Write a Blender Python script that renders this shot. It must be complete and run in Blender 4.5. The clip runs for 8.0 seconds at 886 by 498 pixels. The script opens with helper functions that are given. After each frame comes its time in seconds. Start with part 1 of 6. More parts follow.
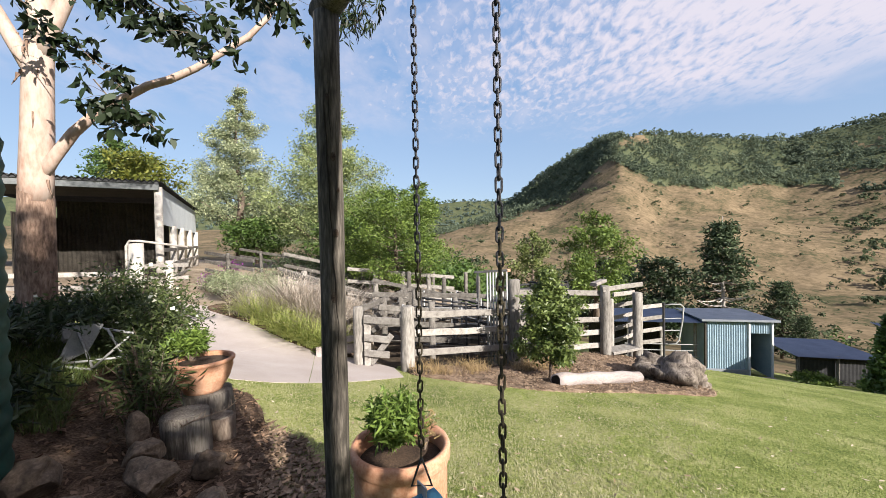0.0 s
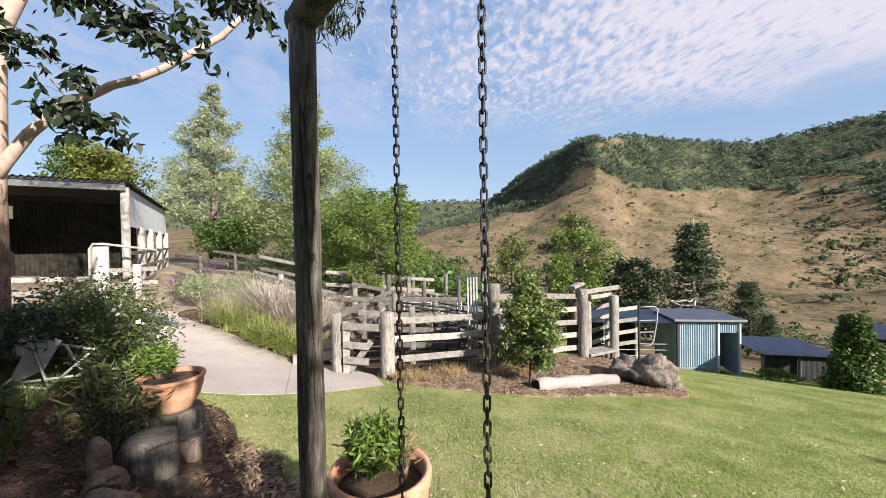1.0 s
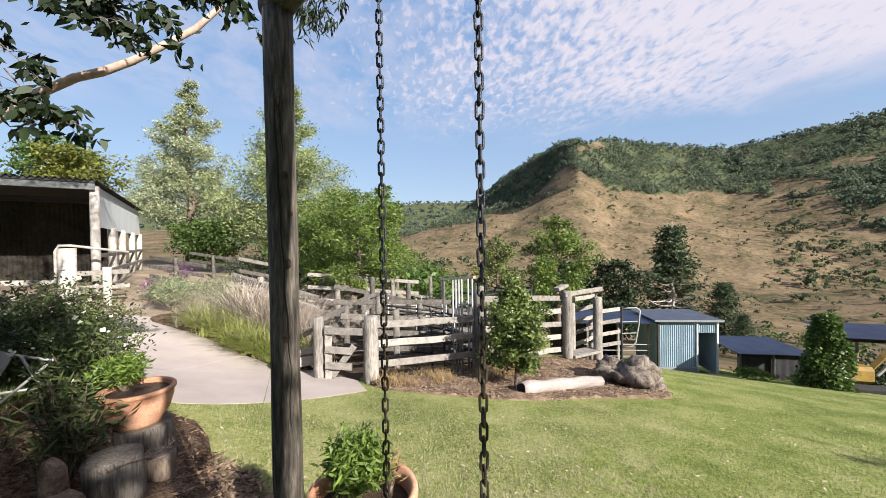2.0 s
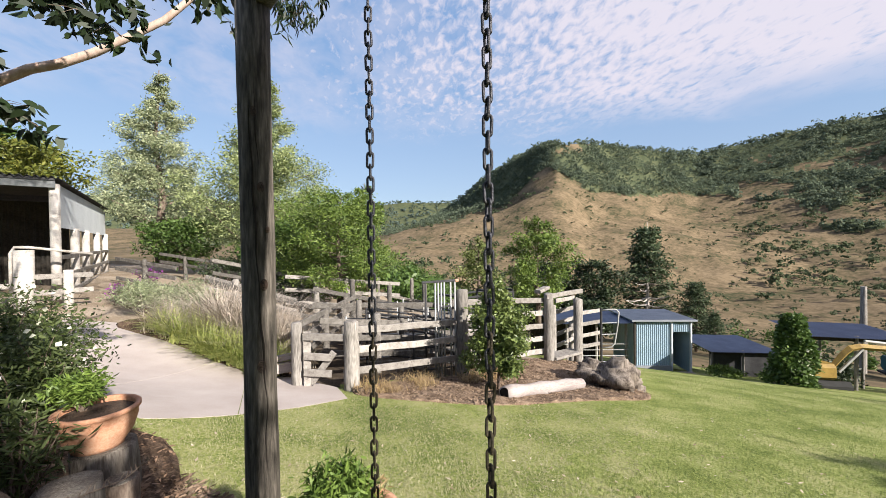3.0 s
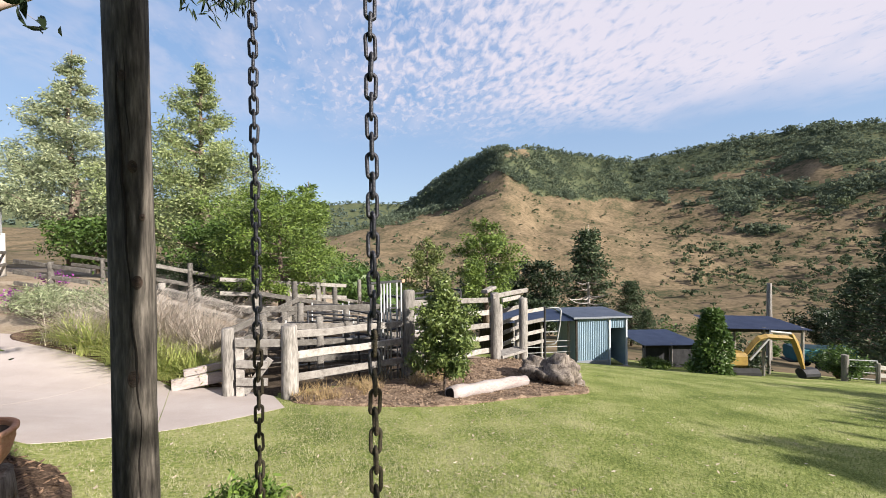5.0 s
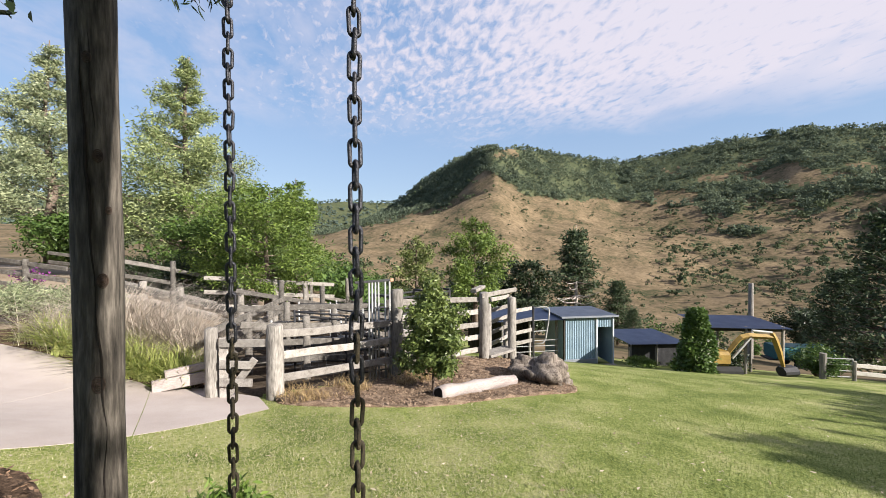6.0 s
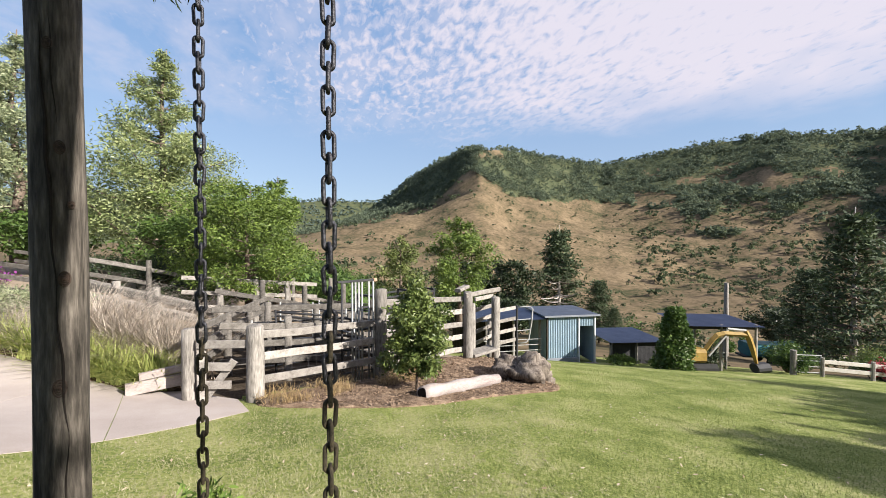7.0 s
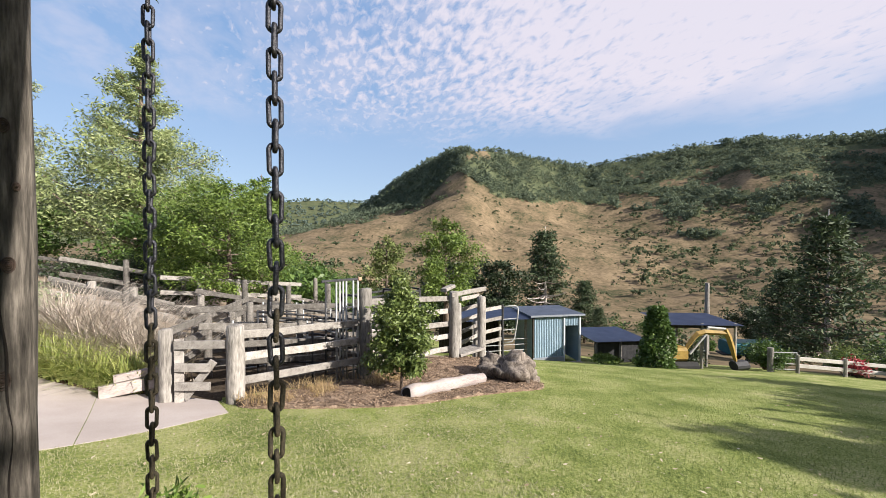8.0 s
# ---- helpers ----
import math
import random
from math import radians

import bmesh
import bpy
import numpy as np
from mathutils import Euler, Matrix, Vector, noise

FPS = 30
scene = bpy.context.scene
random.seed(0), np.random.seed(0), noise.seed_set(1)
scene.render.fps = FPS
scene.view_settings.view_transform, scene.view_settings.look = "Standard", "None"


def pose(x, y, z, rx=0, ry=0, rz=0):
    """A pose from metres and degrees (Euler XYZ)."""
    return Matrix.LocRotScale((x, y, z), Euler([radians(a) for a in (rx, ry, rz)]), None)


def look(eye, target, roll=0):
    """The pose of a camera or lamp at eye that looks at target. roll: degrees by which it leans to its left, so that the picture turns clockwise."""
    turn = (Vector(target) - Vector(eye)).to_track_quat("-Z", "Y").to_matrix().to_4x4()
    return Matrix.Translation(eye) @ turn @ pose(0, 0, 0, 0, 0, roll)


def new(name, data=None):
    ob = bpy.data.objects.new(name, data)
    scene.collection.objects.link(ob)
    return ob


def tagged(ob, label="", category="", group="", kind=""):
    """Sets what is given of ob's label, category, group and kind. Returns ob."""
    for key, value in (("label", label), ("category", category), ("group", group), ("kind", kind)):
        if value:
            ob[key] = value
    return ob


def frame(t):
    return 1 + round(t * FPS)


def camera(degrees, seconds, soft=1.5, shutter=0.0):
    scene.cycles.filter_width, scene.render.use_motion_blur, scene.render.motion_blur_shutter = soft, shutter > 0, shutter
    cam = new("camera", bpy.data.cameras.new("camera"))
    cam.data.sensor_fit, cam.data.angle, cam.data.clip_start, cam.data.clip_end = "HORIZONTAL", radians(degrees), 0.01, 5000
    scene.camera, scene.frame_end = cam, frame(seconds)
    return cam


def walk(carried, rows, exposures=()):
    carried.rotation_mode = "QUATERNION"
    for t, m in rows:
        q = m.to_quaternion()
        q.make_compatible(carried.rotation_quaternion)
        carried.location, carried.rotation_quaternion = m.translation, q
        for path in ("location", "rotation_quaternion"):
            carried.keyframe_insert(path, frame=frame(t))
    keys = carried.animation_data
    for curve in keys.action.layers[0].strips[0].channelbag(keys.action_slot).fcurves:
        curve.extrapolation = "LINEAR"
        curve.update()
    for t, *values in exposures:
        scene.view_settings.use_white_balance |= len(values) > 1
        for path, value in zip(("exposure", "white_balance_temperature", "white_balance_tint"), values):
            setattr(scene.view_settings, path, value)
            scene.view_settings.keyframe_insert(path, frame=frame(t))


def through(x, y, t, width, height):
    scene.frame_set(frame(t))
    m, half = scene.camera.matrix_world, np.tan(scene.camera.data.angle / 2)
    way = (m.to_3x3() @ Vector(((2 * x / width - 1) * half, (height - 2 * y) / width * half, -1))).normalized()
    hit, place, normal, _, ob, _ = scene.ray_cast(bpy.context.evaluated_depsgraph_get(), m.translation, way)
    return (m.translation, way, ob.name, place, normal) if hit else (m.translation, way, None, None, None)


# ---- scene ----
cam = camera(98.7, 8.0, soft=0.75)
PATH = [
    (0, (0.022, 0.404, 1.427), (0.017, 2.404, 1.395), -1.0),
    (0.5, (0.028, 0.438, 1.483), (0.076, 2.437, 1.452), -1.0),
    (1, (0.016, 0.455, 1.526), (0.116, 2.452, 1.493), -0.9),
    (1.5, (0.017, 0.518, 1.517), (0.163, 2.512, 1.488), -0.9),
    (3, (-0.024, 0.678, 1.606), (0.261, 2.657, 1.577), -0.7),
    (3.5, (-0.002, 0.757, 1.603), (0.368, 2.722, 1.569), -0.7),
    (4, (0.013, 0.757, 1.605), (0.457, 2.707, 1.576), -0.5),
    (4.5, (0.079, 0.746, 1.582), (0.577, 2.683, 1.558), -0.6),
    (6, (0.123, 0.808, 1.568), (0.711, 2.719, 1.539), -0.3),
    (6.5, (0.121, 0.819, 1.564), (0.747, 2.718, 1.534), -0.1),
    (7, (0.138, 0.816, 1.562), (0.802, 2.702, 1.532), -0.1),
    (7.5, (0.183, 0.857, 1.523), (0.882, 2.731, 1.494), 0.0),
    (8, (0.189, 0.822, 1.524), (0.915, 2.686, 1.498), -0.0),
]
walk(cam, [(t, look(eye, target, roll)) for t, eye, target, roll in PATH], exposures=((0, 1.45), (8, 1.45)))

# ---- world, sun ----
SUN_AZ, SUN_EL = radians(142), radians(27)
sun_dir = Vector((math.sin(SUN_AZ) * math.cos(SUN_EL), math.cos(SUN_AZ) * math.cos(SUN_EL), math.sin(SUN_EL)))
sun_data = bpy.data.lights.new("sun", "SUN")
sun_data.energy, sun_data.angle, sun_data.color = 4.6, radians(0.6), (1.0, 0.93, 0.83)
sun_ob = new("sun", sun_data)
sun_ob.matrix_world = look(sun_dir * 200, (0, 0, 0))

world = bpy.data.worlds.new("sky")
scene.world = world
world.use_nodes = True
wn, wl = world.node_tree.nodes, world.node_tree.links
wn.clear()


def wmath(op, a, b=None):
    n = wn.new("ShaderNodeMath")
    n.operation = op
    for i, v in enumerate((a, b)):
        if v is None:
            continue
        if isinstance(v, (int, float)):
            n.inputs[i].default_value = v
        else:
            wl.new(v, n.inputs[i])
    return n.outputs[0]


sky = wn.new("ShaderNodeTexSky")
sky.sky_type = "NISHITA"
sky.sun_disc = False
sky.sun_elevation, sky.sun_rotation = SUN_EL, SUN_AZ
sky.air_density, sky.dust_density, sky.ozone_density = 1.0, 0.4, 2.0
tc = wn.new("ShaderNodeTexCoord")
sep = wn.new("ShaderNodeSeparateXYZ")
wl.new(tc.outputs["Generated"], sep.inputs[0])
zz = wmath("ADD", wmath("MAXIMUM", sep.outputs[2], 0.0), 0.16)
com = wn.new("ShaderNodeCombineXYZ")
wl.new(wmath("DIVIDE", sep.outputs[0], zz), com.inputs[0])
wl.new(wmath("DIVIDE", sep.outputs[1], zz), com.inputs[1])


def wnoise(scale, detail, rough, rot=0.0, stretch=(1, 1, 1), shift=(0, 0, 0)):
    mp = wn.new("ShaderNodeMapping")
    mp.inputs["Rotation"].default_value = (0, 0, rot)
    mp.inputs["Scale"].default_value = stretch
    mp.inputs["Location"].default_value = shift
    wl.new(com.outputs[0], mp.inputs[0])
    n = wn.new("ShaderNodeTexNoise")
    n.inputs["Scale"].default_value = scale
    n.inputs["Detail"].default_value = detail
    n.inputs["Roughness"].default_value = rough
    n.inputs["Distortion"].default_value = 0.35
    wl.new(mp.outputs[0], n.inputs["Vector"])
    return n.outputs["Fac"]


warp = wnoise(2.2, 3, 0.5, 0.0, (1, 1, 1), (5.0, 1.0, 0))
ripple = wnoise(19.0, 3, 0.55, radians(28), (1.5, 0.85, 1), (0.3, 0.1, 0))
streak = wnoise(4.2, 4, 0.6, radians(28), (1.4, 0.9, 1), (1.3, 0.4, 0))
broad = wnoise(1.1, 3, 0.5, radians(20), (1.0, 1.2, 1), (2.3, 0.7, 0))
lean = wmath("MULTIPLY", wmath("ADD", wmath("MULTIPLY", sep.outputs[0], 1.25), wmath("MULTIPLY", sep.outputs[2], 0.9)), 0.95)
cover = wmath("ADD", wmath("ADD", wmath("MULTIPLY", ripple, 2.3), wmath("MULTIPLY", streak, 0.9)), wmath("ADD", wmath("MULTIPLY", broad, 0.7), lean))
ramp = wn.new("ShaderNodeMapRange")
ramp.interpolation_type = "SMOOTHSTEP"
ramp.inputs["From Min"].default_value, ramp.inputs["From Max"].default_value = 2.05, 3.15
wl.new(cover, ramp.inputs["Value"])
low = wn.new("ShaderNodeMapRange")
low.interpolation_type = "SMOOTHSTEP"
low.inputs["From Min"].default_value, low.inputs["From Max"].default_value = 0.23, 0.36
wl.new(wmath("ADD", sep.outputs[2], wmath("MULTIPLY", wmath("SUBTRACT", warp, 0.5), 0.16)), low.inputs["Value"])
veil = wn.new("ShaderNodeMapRange")
veil.inputs["From Min"].default_value, veil.inputs["From Max"].default_value = 0.35, 0.75
veil.inputs["To Max"].default_value = 0.5
wl.new(streak, veil.inputs["Value"])
thick = wmath("MULTIPLY", wmath("MULTIPLY", ramp.outputs[0], low.outputs[0]), 0.92)
amount = wmath("MAXIMUM", thick, wmath("MULTIPLY", veil.outputs[0], low.outputs[0]))
mix = wn.new("ShaderNodeMix")
mix.data_type = "RGBA"
wl.new(amount, mix.inputs["Factor"])
tint = wn.new("ShaderNodeMix")
tint.data_type = "RGBA"
tint.inputs["Factor"].default_value = 0.7
pale = wn.new("ShaderNodeMix")
pale.data_type = "RGBA"
pale.inputs["A"].default_value, pale.inputs["B"].default_value = (3.3, 4.25, 5.75, 1.0), (1.85, 3.15, 5.5, 1.0)
rise = wn.new("ShaderNodeMapRange")
rise.inputs["From Min"].default_value, rise.inputs["From Max"].default_value = 0.08, 0.5
wl.new(sep.outputs[2], rise.inputs["Value"])
wl.new(rise.outputs[0], pale.inputs["Factor"])
wl.new(pale.outputs["Result"], tint.inputs["B"])
wl.new(sky.outputs[0], tint.inputs["A"])
wl.new(tint.outputs["Result"], mix.inputs["A"])
mix.inputs["B"].default_value = (5.7, 5.35, 6.0, 1.0)
bg = wn.new("ShaderNodeBackground")
bg.inputs["Strength"].default_value = 0.055
wl.new(mix.outputs["Result"], bg.inputs["Color"])
wout = wn.new("ShaderNodeOutputWorld")
wl.new(bg.outputs[0], wout.inputs["Surface"])


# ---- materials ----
# Scales every base colour down so shade renders darker under the raised exposure.
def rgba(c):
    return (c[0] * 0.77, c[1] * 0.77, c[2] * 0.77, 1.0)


def mat(name, cols, scale=3.0, fine=40.0, rough=0.8, bump=0.3, metal=0.0, stretch=(1, 1, 1), vary=0.0, spec=0.3, per="object", sharp=0.14):
    """Two scales of noise blend three colours; the fine one also gives relief. vary: brightness from piece to piece."""
    m = bpy.data.materials.new(name)
    m.use_nodes = True
    n, l = m.node_tree.nodes, m.node_tree.links
    b = n["Principled BSDF"]
    t = n.new("ShaderNodeTexCoord")
    mp = n.new("ShaderNodeMapping")
    mp.inputs["Scale"].default_value = stretch
    l.new(t.outputs["Object"], mp.inputs[0])
    outs = []
    for s, d in ((scale, 5), (fine, 8)):
        x = n.new("ShaderNodeTexNoise")
        x.inputs["Scale"].default_value, x.inputs["Detail"].default_value = s, d
        x.inputs["Roughness"].default_value = 0.62
        l.new(mp.outputs[0], x.inputs["Vector"])
        outs.append(x.outputs["Fac"])
    add = n.new("ShaderNodeMath")
    add.operation = "MULTIPLY_ADD"
    l.new(outs[1], add.inputs[0])
    add.inputs[1].default_value = 0.5
    half = n.new("ShaderNodeMath")
    half.operation = "MULTIPLY"
    half.inputs[1].default_value = 0.5
    l.new(outs[0], half.inputs[0])
    l.new(half.outputs[0], add.inputs[2])
    r = n.new("ShaderNodeValToRGB")
    r.color_ramp.elements[0].position, r.color_ramp.elements[1].position = 0.5 - sharp, 0.5 + sharp
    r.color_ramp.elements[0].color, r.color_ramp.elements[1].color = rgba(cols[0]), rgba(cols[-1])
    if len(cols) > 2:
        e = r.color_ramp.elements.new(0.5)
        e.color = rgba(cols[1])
    l.new(add.outputs[0], r.inputs[0])
    colour = r.outputs[0]
    if vary:
        if per == "object":
            o = n.new("ShaderNodeObjectInfo").outputs["Random"]
        else:
            o = n.new("ShaderNodeNewGeometry").outputs["Random Per Island"]
        v = n.new("ShaderNodeMapRange")
        v.inputs["To Min"].default_value, v.inputs["To Max"].default_value = 1 - vary, 1 + vary
        l.new(o, v.inputs["Value"])
        hsv = n.new("ShaderNodeHueSaturation")
        l.new(v.outputs[0], hsv.inputs["Value"])
        l.new(colour, hsv.inputs["Color"])
        colour = hsv.outputs[0]
    l.new(colour, b.inputs["Base Color"])
    b.inputs["Roughness"].default_value = rough
    b.inputs["Metallic"].default_value = metal
    b.inputs["Specular IOR Level"].default_value = spec
    if bump:
        bp = n.new("ShaderNodeBump")
        bp.inputs["Strength"].default_value, bp.inputs["Distance"].default_value = bump, 0.02
        l.new(add.outputs[0], bp.inputs["Height"])
        l.new(bp.outputs[0], b.inputs["Normal"])
    return m


def leafmat(name, dark, light, through=0.35, rough=0.5, patch=1.3, single=0.65):
    m = bpy.data.materials.new(name)
    m.use_nodes = True
    n, l = m.node_tree.nodes, m.node_tree.links
    b = n["Principled BSDF"]
    g = n.new("ShaderNodeNewGeometry")
    t = n.new("ShaderNodeTexCoord")
    x = n.new("ShaderNodeTexNoise")
    x.inputs["Scale"].default_value = patch
    l.new(t.outputs["Object"], x.inputs["Vector"])
    a = n.new("ShaderNodeMath")
    a.operation = "MULTIPLY_ADD"
    l.new(g.outputs["Random Per Island"], a.inputs[0])
    a.inputs[1].default_value = single
    h = n.new("ShaderNodeMath")
    h.operation = "MULTIPLY_ADD"
    l.new(x.outputs["Fac"], h.inputs[0])
    h.inputs[1].default_value, h.inputs[2].default_value = 0.9 + (0.65 - single), -0.28
    l.new(h.outputs[0], a.inputs[2])
    r = n.new("ShaderNodeValToRGB")
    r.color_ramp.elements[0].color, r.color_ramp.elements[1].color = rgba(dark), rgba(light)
    l.new(a.outputs[0], r.inputs[0])
    l.new(r.outputs[0], b.inputs["Base Color"])
    b.inputs["Roughness"].default_value = rough
    b.inputs["Specular IOR Level"].default_value = 0.35
    if through:
        tr = n.new("ShaderNodeBsdfTranslucent")
        l.new(r.outputs[0], tr.inputs["Color"])
        mx = n.new("ShaderNodeMixShader")
        mx.inputs[0].default_value = through
        l.new(b.outputs[0], mx.inputs[1])
        l.new(tr.outputs[0], mx.inputs[2])
        l.new(mx.outputs[0], n["Material Output"].inputs["Surface"])
    return m


M_LAWN = mat("lawn", ((0.10, 0.135, 0.032), (0.235, 0.275, 0.08), (0.40, 0.385, 0.185)), 0.9, 28, 0.95, 1.0, spec=0.1, sharp=0.1)
M_BLADE = leafmat("grass_blade", (0.075, 0.125, 0.022), (0.46, 0.51, 0.165), 0.35, 0.5, 11.0, 0.45)
M_DRYBLADE = leafmat("dry_grass_blade", (0.17, 0.18, 0.075), (0.58, 0.54, 0.33), 0.3, 0.5, 11.0, 0.45)
M_LITTER = leafmat("leaf_litter", (0.22, 0.13, 0.07), (0.7, 0.62, 0.5), 0.1)
M_STRAW = leafmat("dry_grass", (0.24, 0.15, 0.06), (0.62, 0.47, 0.26), 0.25)
M_HILL = mat("hill_grass", ((0.066, 0.067, 0.037), (0.155, 0.118, 0.074), (0.228, 0.172, 0.11)), 0.035, 0.33, 0.95, 0.9, spec=0.05, sharp=0.1)
M_EARTH = mat("bare_earth", ((0.19, 0.14, 0.095), (0.32, 0.255, 0.19), (0.45, 0.38, 0.31)), 0.8, 25, 0.95, 0.7, spec=0.1)
M_MULCH = mat("bark_mulch", ((0.035, 0.023, 0.016), (0.105, 0.07, 0.048), (0.22, 0.155, 0.11)), 5, 60, 0.95, 1.0, spec=0.1, sharp=0.1)
M_BARKBED = mat("pale_bark", ((0.09, 0.06, 0.042), (0.20, 0.14, 0.10), (0.36, 0.27, 0.20)), 5, 60, 0.95, 1.0, spec=0.1, sharp=0.1)
# Trampled soil, darkened further with the shade between the rails.
M_YARD = mat("shaded_trampled_earth", ((0.035, 0.026, 0.019), (0.07, 0.054, 0.04), (0.13, 0.104, 0.08)), 0.9, 25, 0.95, 0.8, spec=0.05, sharp=0.1)
M_CONC = mat("concrete", ((0.39, 0.335, 0.31), (0.46, 0.40, 0.375), (0.52, 0.465, 0.44)), 1.2, 90, 0.9, 0.15, spec=0.2)
M_RAIL = mat("weathered_rail", ((0.15, 0.135, 0.12), (0.31, 0.285, 0.265), (0.43, 0.405, 0.375)), 9, 70, 0.9, 0.6, stretch=(1, 1, 1), vary=0.25, spec=0.15)
# Darker copy of the rail colour; the pens' inner shade is put into it.
M_DIMRAIL = mat("shade_dimmed_rail", ((0.07, 0.062, 0.056), (0.15, 0.138, 0.126), (0.26, 0.243, 0.226)), 9, 70, 0.92, 0.6, vary=0.25, spec=0.1)
M_POST = mat("weathered_post", ((0.10, 0.092, 0.083), (0.26, 0.24, 0.22), (0.42, 0.395, 0.37)), 6, 45, 0.9, 0.8, stretch=(1, 1, 0.16), vary=0.15, spec=0.15)
M_PAINT = mat("white_paint", ((0.36, 0.32, 0.28), (0.56, 0.52, 0.48), (0.62, 0.59, 0.56)), 3, 30, 0.7, 0.25, vary=0.08)
M_STUMP = mat("old_stump", ((0.06, 0.05, 0.042), (0.15, 0.13, 0.112), (0.27, 0.245, 0.215)), 7, 50, 0.92, 1.0, stretch=(1.5, 1.5, 0.2), spec=0.1)
M_SWING = mat("swing_timber", ((0.02, 0.017, 0.014), (0.08, 0.069, 0.058), (0.185, 0.162, 0.138)), 8.0, 60, 0.8, 0.8, stretch=(1.3, 1.3, 0.16), spec=0.3, sharp=0.1)
M_KNOT = mat("knot_wood", ((0.018, 0.012, 0.009), (0.05, 0.033, 0.024), (0.085, 0.055, 0.04)), 30, 120, 0.7, 0.5)
M_CRACK = mat("wood_crack", ((0.008, 0.006, 0.005), (0.02, 0.015, 0.012)), 20, 80, 0.95, 0.2)
M_CHAIN = mat("chain_steel", ((0.018, 0.018, 0.022), (0.04, 0.041, 0.05), (0.065, 0.062, 0.065)), 30, 200, 0.45, 0.3, metal=0.75, spec=0.5)
M_RUST = mat("rusty_chain", ((0.02, 0.017, 0.012), (0.05, 0.042, 0.028), (0.09, 0.07, 0.04)), 30, 200, 0.7, 0.5, metal=0.4)
M_TERRA = mat("terracotta", ((0.40, 0.18, 0.10), (0.55, 0.285, 0.175), (0.63, 0.41, 0.29)), 4, 60, 0.75, 0.15, spec=0.3)
M_SOIL = mat("potting_soil", ((0.02, 0.012, 0.008), (0.07, 0.045, 0.03), (0.14, 0.09, 0.06)), 8, 80, 0.95, 1.0)
M_BLUE = mat("blue_plastic", ((0.02, 0.13, 0.24), (0.03, 0.2, 0.33)), 4, 60, 0.45, 0.05, spec=0.5)
M_STEEL = mat("galvanised_steel", ((0.28, 0.28, 0.28), (0.42, 0.42, 0.42), (0.54, 0.54, 0.53)), 4, 40, 0.5, 0.1, metal=0.3, spec=0.5)
M_DARKST = mat("dark_steel", ((0.03, 0.03, 0.035), (0.07, 0.07, 0.075)), 4, 40, 0.55, 0.1, metal=0.4)
M_SHEET = mat("blue_grey_sheet", ((0.20, 0.29, 0.36), (0.26, 0.36, 0.44), (0.33, 0.43, 0.50)), 1.5, 30, 0.5, 0.05, spec=0.5)
M_ROOFD = mat("dark_iron_roof", ((0.05, 0.05, 0.052), (0.09, 0.09, 0.095), (0.12, 0.12, 0.12)), 1.5, 30, 0.9, 0.05, spec=0.1)
M_TEAL = mat("teal_paint", ((0.02, 0.10, 0.12), (0.03, 0.16, 0.18)), 3, 30, 0.5, 0.05)
M_ROOFB = mat("blue_roof", ((0.05, 0.07, 0.13), (0.08, 0.11, 0.19), (0.12, 0.15, 0.23)), 1.5, 30, 0.5, 0.05, metal=0.2, spec=0.6)
M_ROOFG = mat("grey_roof", ((0.18, 0.2, 0.24), (0.26, 0.28, 0.32), (0.34, 0.36, 0.4)), 1.5, 30, 0.45, 0.05, metal=0.2, spec=0.5)
# Grey darkened to hold the eave's shade on the fascia.
M_FASCIA = mat("shade_grey_fascia", ((0.11, 0.12, 0.13), (0.15, 0.16, 0.17), (0.19, 0.20, 0.21)), 1.5, 30, 0.7, 0.05)
M_SHEDW = mat("pale_sheet", ((0.52, 0.56, 0.60), (0.62, 0.66, 0.70), (0.68, 0.71, 0.74)), 1.2, 30, 0.6, 0.05)
# Near-black so open interiors look shaded; that shade is in the colour.
M_DARK = mat("shade_dark_cladding", ((0.02, 0.018, 0.015), (0.042, 0.036, 0.03), (0.065, 0.055, 0.045)), 2, 20, 0.9, 0.3)
M_GREEN = mat("dark_green_steel", ((0.004, 0.035, 0.03), (0.006, 0.05, 0.042), (0.012, 0.065, 0.055)), 2, 30, 0.5, 0.05, spec=0.4)
# Yellow darkened to ochre; the carport's shade is put into the paint.
M_YELLOW = mat("shaded_yellow_paint", ((0.17, 0.105, 0.03), (0.29, 0.185, 0.04), (0.37, 0.25, 0.065)), 3, 40, 0.5, 0.1, spec=0.4)
M_RUBBER = mat("black_rubber", ((0.015, 0.015, 0.015), (0.03, 0.03, 0.03)), 6, 60, 0.85, 0.3)
M_ROCK = mat("brown_rock", ((0.07, 0.05, 0.036), (0.165, 0.12, 0.085), (0.30, 0.225, 0.16)), 4, 40, 0.9, 0.7, vary=0.2)
M_GREYROCK = mat("grey_stump", ((0.055, 0.042, 0.034), (0.175, 0.145, 0.122), (0.32, 0.275, 0.24)), 7, 26, 0.92, 1.0, stretch=(1.5, 1.5, 0.3), sharp=0.12)
M_LOG = mat("silvered_log", ((0.25, 0.205, 0.195), (0.37, 0.32, 0.305), (0.46, 0.415, 0.40)), 5, 60, 0.85, 0.5, stretch=(0.2, 1, 1))
M_GUM = mat("gum_bark", ((0.36, 0.225, 0.17), (0.49, 0.37, 0.31), (0.55, 0.46, 0.41)), 2.2, 22, 0.75, 0.25, stretch=(1, 1, 0.35))
M_GUMROUGH = mat("rough_bark", ((0.08, 0.05, 0.036), (0.22, 0.145, 0.108), (0.38, 0.27, 0.21)), 5, 40, 0.95, 1.0, stretch=(1, 1, 0.3))
